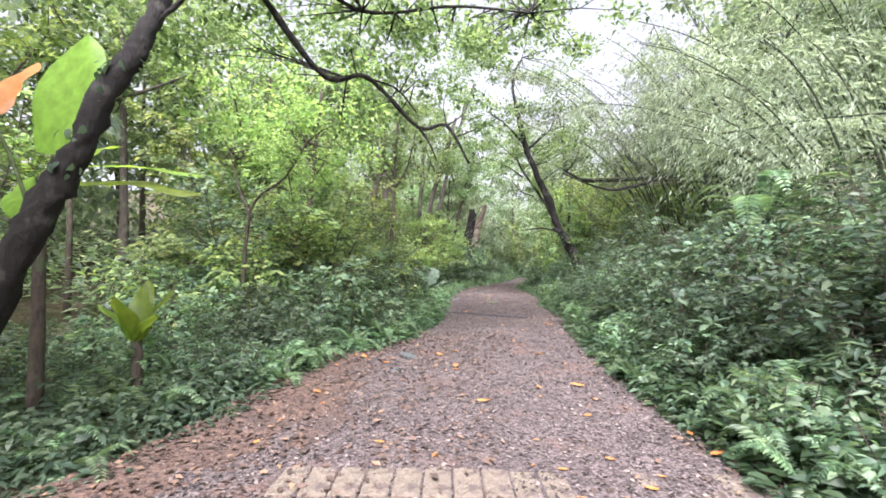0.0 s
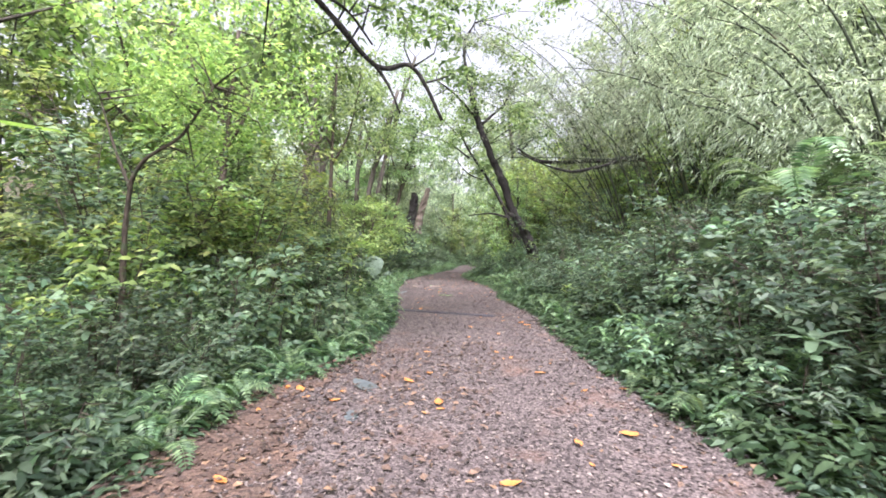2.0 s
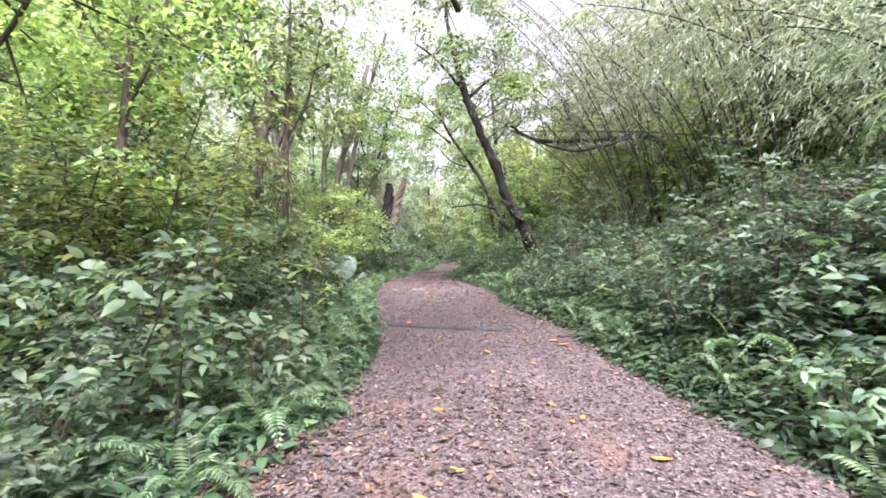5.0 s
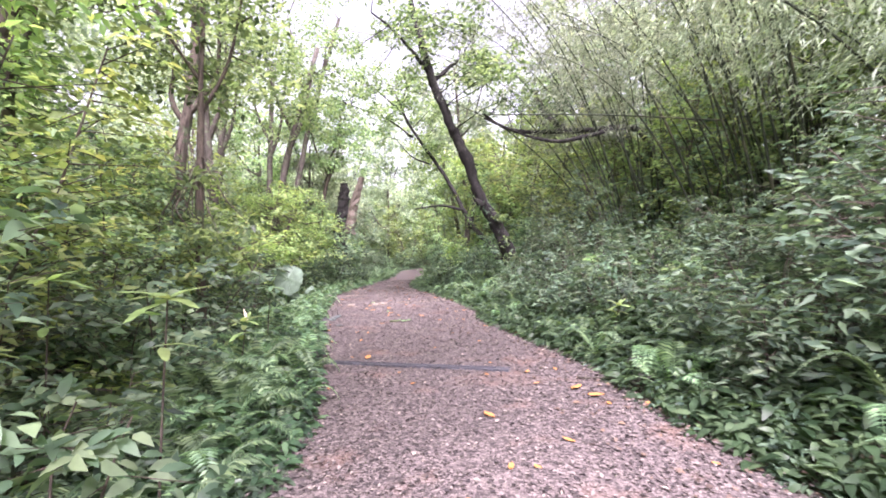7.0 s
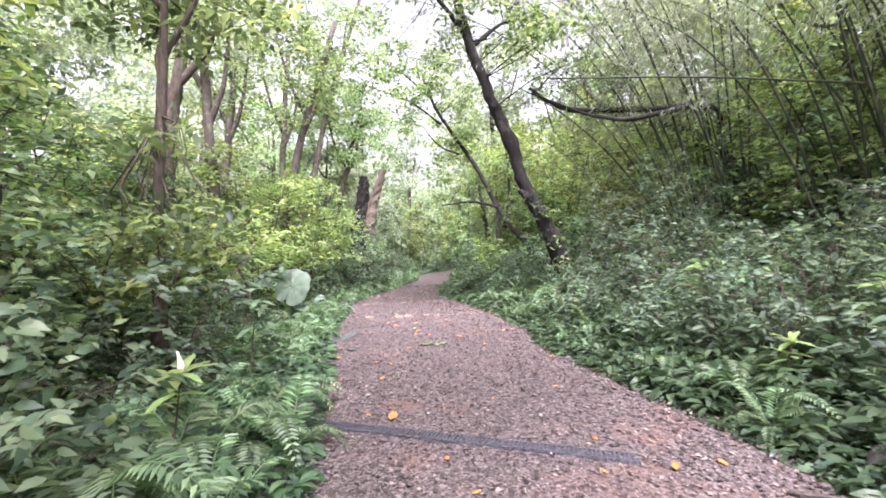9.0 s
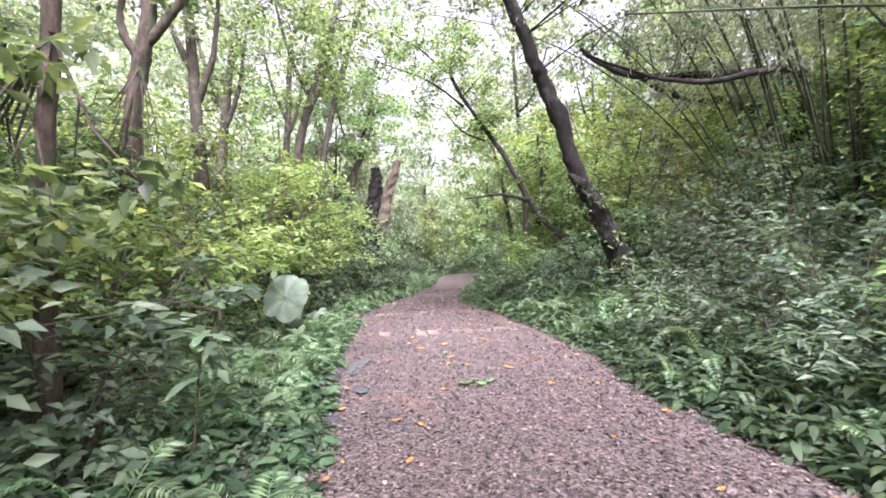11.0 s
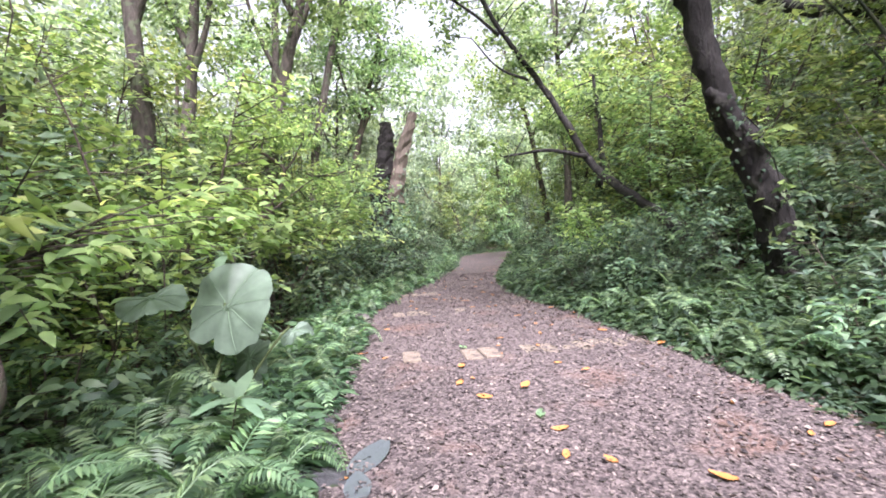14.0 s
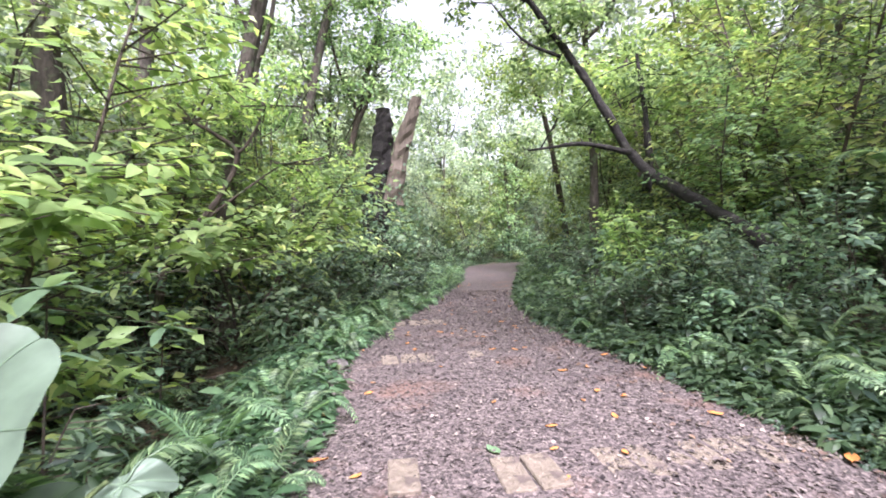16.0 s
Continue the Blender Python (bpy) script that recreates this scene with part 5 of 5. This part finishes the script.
LEAF_MESHES = [broad_leaf("leaf", 0.2, 0.06, 0.2, M_BRIGHT, 0.004, nu=6, nv=4) for _ in range(3)] + [broad_leaf("leaf", 0.2, 0.065, 0.25, M_SHRUB, 0.004, nu=6, nv=4) for _ in range(3)]
taro(-1.85, 21.35, "giant taro plant with a large round pale green leaf")
bank_taro(4.55, 11.4, "taro plant with grey green leaves on the bank")
banana(-2.8, 7.0, [(0.28, -0.1, 2.66, 84, 0, -8, 1.25, 0.78, 0.05, M_BANANA), (-0.25, 0.1, 2.1, 60, 0, 50, 1.2, 0.4, 0.3, M_BANANA), (-0.3, -0.2, 3.0, 70, 20, 25, 0.9, 0.3, 0.3, M_ORANGE), (0.5, -0.1, 2.38, 10, 0, -90, 1.35, 0.32, 0.1, M_BANANA)], "banana plant with broad bright green leaves behind a trunk", 2.0)
banana(-7.9, 11.8, [(0.25, -0.1, 3.2, 8, 0, -88, 3.0, 0.5, 0.1, M_BANANA), (-0.2, 0.1, 3.2, 30, 0, 95, 1.6, 0.45, 0.3, M_BANANA), (0, 0.2, 3.3, 50, 0, 10, 1.5, 0.45, 0.4, M_BANANA)], "banana plant with a long drooping torn leaf", 2.9)
nest_plant(-2.13, 7.5, 0.62, 1.25, "pale green bird's nest fern with upright broad leaves", M_BANANA)
for x, y, h, s, label, mat, bud in [(-1.03, 15.17, 0.82, 1.0, "young plant with a pale bud above the ferns", M_BRIGHT, True), (-0.72, 12.72, 1.28, 1.0, "slender seedling with bright yellow green top leaves", M_BRIGHT, False),
                                    (-1.5, 12.4, 1.2, 1.0, "slender seedling with light green top leaves", M_BRIGHT, False), (-1.25, 11.3, 0.8, 1.0, "small seedling with light green leaves", M_BRIGHT, False), (-1.35, 17.6, 1.0, 1.1, "leafy seedling beside the ferns", M_SHRUB, False),
                                    (-1.75, 18.5, 1.2, 1.1, "leafy seedling with pointed leaves", M_SHRUB, False), (-1.4, 20.3, 0.5, 1.1, "low seedling with pointed leaves by the path", M_SHRUB, False), (3.93, 9.03, 0.7, 1.3, "seedling with long leaves on the bank", M_SHRUB, False),
                                    (3.6, 16.0, 0.5, 1.0, "low seedling at the foot of the bank", M_BRIGHT, False), (-2.5, 9.6, 1.0, 1.2, "dark leafy seedling among ferns", M_SHRUB, False), (-1.9, 13.6, 1.5, 1.2, "tall seedling with fresh leaves", M_BRIGHT, False), (-2.2, 23.2, 1.2, 1.0, "pale leafy seedling at the ditch", M_SHRUB, False), (-2.6, 21.9, 2.2, 1.2, "sapling with broad pale green leaves", M_BRIGHT, False), (-2.95, 21.0, 1.7, 1.5, "sapling with broad fresh leaves", M_BRIGHT, False), (-2.3, 22.35, 1.35, 1.3, "leafy seedling above the taro", M_SHRUB, False)]:
    whorl_plant(x, y, h, s, label, mat, bud)


# ---- things on the path ----
def paver_row(label, places, z=-0.008):
    ob = thing("paver_row", label, "paving")
    bm = bmesh.new()
    bmesh.ops.create_cube(bm, size=1)
    bmesh.ops.scale(bm, vec=(0.185, 0.4, 0.06), verts=bm.verts)
    bmesh.ops.bevel(bm, geom=bm.edges[:], offset=0.008, segments=1, affect="EDGES")
    me = bpy.data.meshes.new("paver")
    bm.to_mesh(me)
    bm.free()
    me.materials.append(M_BRICK)
    for x, y, turn, sink in places:
        b = part("paver", me, ob)
        b.matrix_basis = pose(x, y, z - sink, rng.uniform(-1, 1), rng.uniform(-1, 1), turn + rng.uniform(-1.5, 1.5))


def row_of(x0, y0, dx, dy, n, sink, skip=()):
    turn = math.degrees(math.atan2(dy, dx))
    return [(x0 + dx * i, y0 + dy * i, turn, sink + (0.008 * rng.random() if i not in skip else 0.05)) for i in range(n)]


paver_row("row of tan pavers set across the path", row_of(0.35, 6.14, 0.198, 0.031, 8, -0.004) + row_of(1.93, 6.39, 0.198, 0.031, 8, 0.017))
paver_row("worn row of pavers half buried in chips", [(-0.42, 22.62, 4, -0.004), (0.22, 22.6, 6, 0.004), (0.42, 22.62, 8, -0.003)] + row_of(0.68, 22.68, 0.2, 0.022, 9, 0.019))
paver_row("few sunken pavers across the path", [(-0.72, 25.3, 8, 0.009), (-0.5, 25.35, 4, 0.016), (-0.3, 25.36, 5, 0.018), (0.3, 25.4, 5, 0.019)])
paver_row("worn pavers showing through the chips", [(-0.75, 27.6, 8, 0.01), (-0.5, 27.62, 8, 0.01), (-0.3, 27.63, 8, 0.015), (-0.1, 27.66, 8, 0.017)])


def drain():
    """A slotted plastic drain set across the path."""
    x0, y0, x1, y1 = -0.3, 16.24, 1.95, 15.27
    ln, turn = math.hypot(x1 - x0, y1 - y0), math.degrees(math.atan2(y1 - y0, x1 - x0))
    ob = thing("drain_channel", "grey slotted drain channel set across the path", "drain")
    ob.matrix_basis = pose(x0, y0, 0.013, 0, 0, turn)
    def bar(name, sx, sy, sz):
        bm = bmesh.new()
        bmesh.ops.create_cube(bm, size=1)
        bmesh.ops.scale(bm, vec=(sx, sy, sz), verts=bm.verts)
        me = bpy.data.meshes.new(name)
        bm.to_mesh(me)
        bm.free()
        me.materials.append(M_RUBBER)
        return me
    rail, slat, floor = bar("rail", ln, 0.014, 0.03), bar("slat", 0.014, 0.1, 0.012), bar("bed", ln, 0.1, 0.004)
    for y in (-0.057, 0.057):
        part("rail", rail, ob).matrix_basis = pose(ln / 2, y, -0.003)
    part("bed", floor, ob).matrix_basis = pose(ln / 2, 0, -0.002)
    for i in range(int(ln / 0.03)):
        part("slat", slat, ob).matrix_basis = pose(0.015 + i * 0.03, 0, 0.005)


drain()


def stone(x, y, s, label, material=None, flat=0.6):
    z = max(on_land(x, y), -0.05)
    bm = bmesh.new()
    bmesh.ops.create_icosphere(bm, subdivisions=3, radius=1)
    off = rng.uniform(0, 50)
    for v in bm.verts:
        k = 1 + 0.32 * noise.noise(v.co * 1.3 + Vector((off, 0, 0))) + 0.1 * noise.noise(v.co * 4 + Vector((0, off, 0)))
        v.co = Vector((v.co.x * s * k, v.co.y * s * 0.8 * k, v.co.z * s * flat * k))
    me = bpy.data.meshes.new("stone")
    bm.to_mesh(me)
    bm.free()
    me.materials.append(material or M_STONE)
    me.polygons.foreach_set("use_smooth", [True] * len(me.polygons))
    ob = tagged(new("stone", me), label, "stone", "stones at the path's edge")
    ob.matrix_basis = pose(x, y, z + s * flat * 0.4, 0, 0, rng.uniform(0, 360))


for x, y, s in [(-0.55, 16.6, 0.16), (-0.5, 15.3, 0.15), (-0.62, 15.0, 0.13), (-0.55, 14.6, 0.12), (3.35, 14.8, 0.2), (3.1, 14.4, 0.14), (3.2, 15.3, 0.12), (-1.15, 19.6, 0.13), (-1.2, 20.0, 0.12), (-1.3, 25.1, 0.15), (-1.25, 23.9, 0.1)]:
    stone(x, y, s, "grey brown stone with moss at the path's edge")

for x, y, s in [(-0.95, 19.15, 0.2), (-0.9, 19.5, 0.17), (-0.88, 19.85, 0.19), (-0.84, 20.25, 0.16), (-0.98, 20.6, 0.2), (-1.02, 21.0, 0.15), (-0.62, 18.5, 0.14)]:
    stone(x, y, s, "dark flat slate stone edging the path", M_SLATE, 0.32)

# fallen leaves, each one lying by itself
FALLEN = []
for _ in range(5):
    vs, fs = [], []
    for i in range(6):
        u = i / 5
        w = 0.5 * math.sin(math.pi * (0.08 + 0.9 * u)) ** 0.8
        for s in (-1, 0, 1):
            vs.append((w * s * 0.5, u - 0.5, 0.02 + rng.uniform(0, 0.06) + 0.08 * abs(s) + 0.16 * (u - 0.5) ** 2))
    for i in range(5):
        for j in range(2):
            a = i * 3 + j
            fs.append((a, a + 1, a + 4, a + 3))
    FALLEN.append((vs, fs))
leaf_dry = [mesh_from("fallen_leaf", v, f, M_FALLEN, True) for v, f in FALLEN]
leaf_green = mesh_from("fallen_leaf", *FALLEN[0], M_FERN, True)
leaf_grey = mesh_from("fallen_leaf", [(x, y, z * 0.2) for x, y, z in FALLEN[1][0]], FALLEN[1][1], M_GREYLEAF, True)


def drop_leaf(me, x, y, s, label):
    ob = tagged(new("fallen_leaf", me), label, "fallen leaf", "fallen leaves on the path")
    ob.matrix_basis = Matrix.LocRotScale((x, y, 0.006), Euler((rng.uniform(-0.12, 0.12), rng.uniform(-0.12, 0.12), rng.uniform(0, 6.28))), (s, s, s))


for x, y in [(-0.39, 8.13), (1.49, 8.15), (2.08, 8.79), (2.53, 8.97), (0.6, 10.39), (2.14, 10.78), (0.97, 9.68), (-0.51, 10.05), (2.41, 14.43), (2.49, 14.17), (0.28, 16.32), (1.4, 13.88), (1.26, 19.96), (0.08, 22.16), (0.57, 21.52), (0.48, 22.49), (0.2, 21.3), (-0.97, 22.84), (-1.13, 23.61), (2.28, 22.6)]:
    drop_leaf(leaf_dry[int(rng.integers(5))], x, y, rng.uniform(0.12, 0.17), "orange fallen leaf lying on the wood chips")
for i in range(110):
    y = rng.uniform(5.5, 34)
    u = rng.random()
    drop_leaf(leaf_dry[int(rng.integers(5))], edge_l(y) + (edge_r(y) - edge_l(y)) * u, y, rng.uniform(0.05, 0.1), "small dry orange leaf on the path")
for i in range(46):
    y = rng.uniform(17.5, 27) if i < 34 else rng.uniform(6.2, 12)
    u = rng.random()
    drop_leaf(leaf_dry[int(rng.integers(5))], edge_l(y) + (edge_r(y) - edge_l(y)) * u, y, rng.uniform(0.07, 0.13), "curled yellow orange leaf on the path")
for x, y, s in [(0.16, 10.2, 0.46), (0.2, 9.3, 0.25), (-0.6, 20.4, 0.4), (-0.4, 19.3, 0.3), (-0.62, 20.1, 0.3)]:
    drop_leaf(leaf_grey, x, y, s, "large wet grey leaf lying flat on the path")
for x, y, s in [(0.68, 19.35, 0.2), (0.85, 19.3, 0.18), (0.78, 19.45, 0.16), (0.95, 19.4, 0.15), (0.55, 20.9, 0.14), (0.15, 22.9, 0.13)]:
    drop_leaf(leaf_green, x, y, s, "fresh green leaf dropped on the path")


def stick(x, y, z, turn, ln, label):
    v, f = tube(spline([(0, 0, 0), (ln * 0.4, 0.03, 0.015), (ln, -0.02, 0)], 4), 0.012, 0.006, 6, 0.08)
    tagged(new("stick", mesh_from("stick", v, f, M_PALE, True)), label, "stick").matrix_basis = pose(x, y, z, 0, 0, turn)


stick(2.55, 14.75, 0.02, -35, 1.0, "pale bare stick lying at the path's edge")
stick(0.6, 19.38, 0.012, 10, 0.42, "thin dark twig among green leaves")


def strewn(name, label, n, y0, y1, where, material, s0, s1, lift):
    """Loose flat pieces strewn over the path."""
    y = rng.uniform(y0, y1, n)
    l, r = edge_l(y) - 0.1, edge_r(y) + 0.1
    x = l + (r - l) * where(rng.random(n))
    a = rng.uniform(0, 2 * np.pi, n)
    at = np.stack([x, y, lift * rng.random(n) + 0.004], -1)
    way = np.stack([np.cos(a), np.sin(a), rng.normal(size=n) * 0.22], -1)
    up = np.array([0, 0, 1.0]) + rng.normal(size=(n, 3)) * 0.3
    tagged(new(name, leaf_cloud(name, at, way, up, rng.uniform(s0, s1, n), rng.uniform(0.3, 0.75, n), material, BLADE)), label, name.replace("_", " "), kind="stuff")


strewn("wood_chips", "pinkish grey wood chips strewn over the path", 75000, 4.5, 32, lambda u: u, M_CHIP, 0.014, 0.052, 0.014)
strewn("leaf_litter", "brown dead leaves along the left edge", 4200, 5, 12.5, lambda u: u ** 2.2 * 0.6, M_LITTER, 0.03, 0.09, 0.04)
strewn("leaf_litter", "brown dead leaves along the right edge", 2500, 6, 28, lambda u: 1 - u ** 3 * 0.3, M_LITTER, 0.03, 0.08, 0.015)
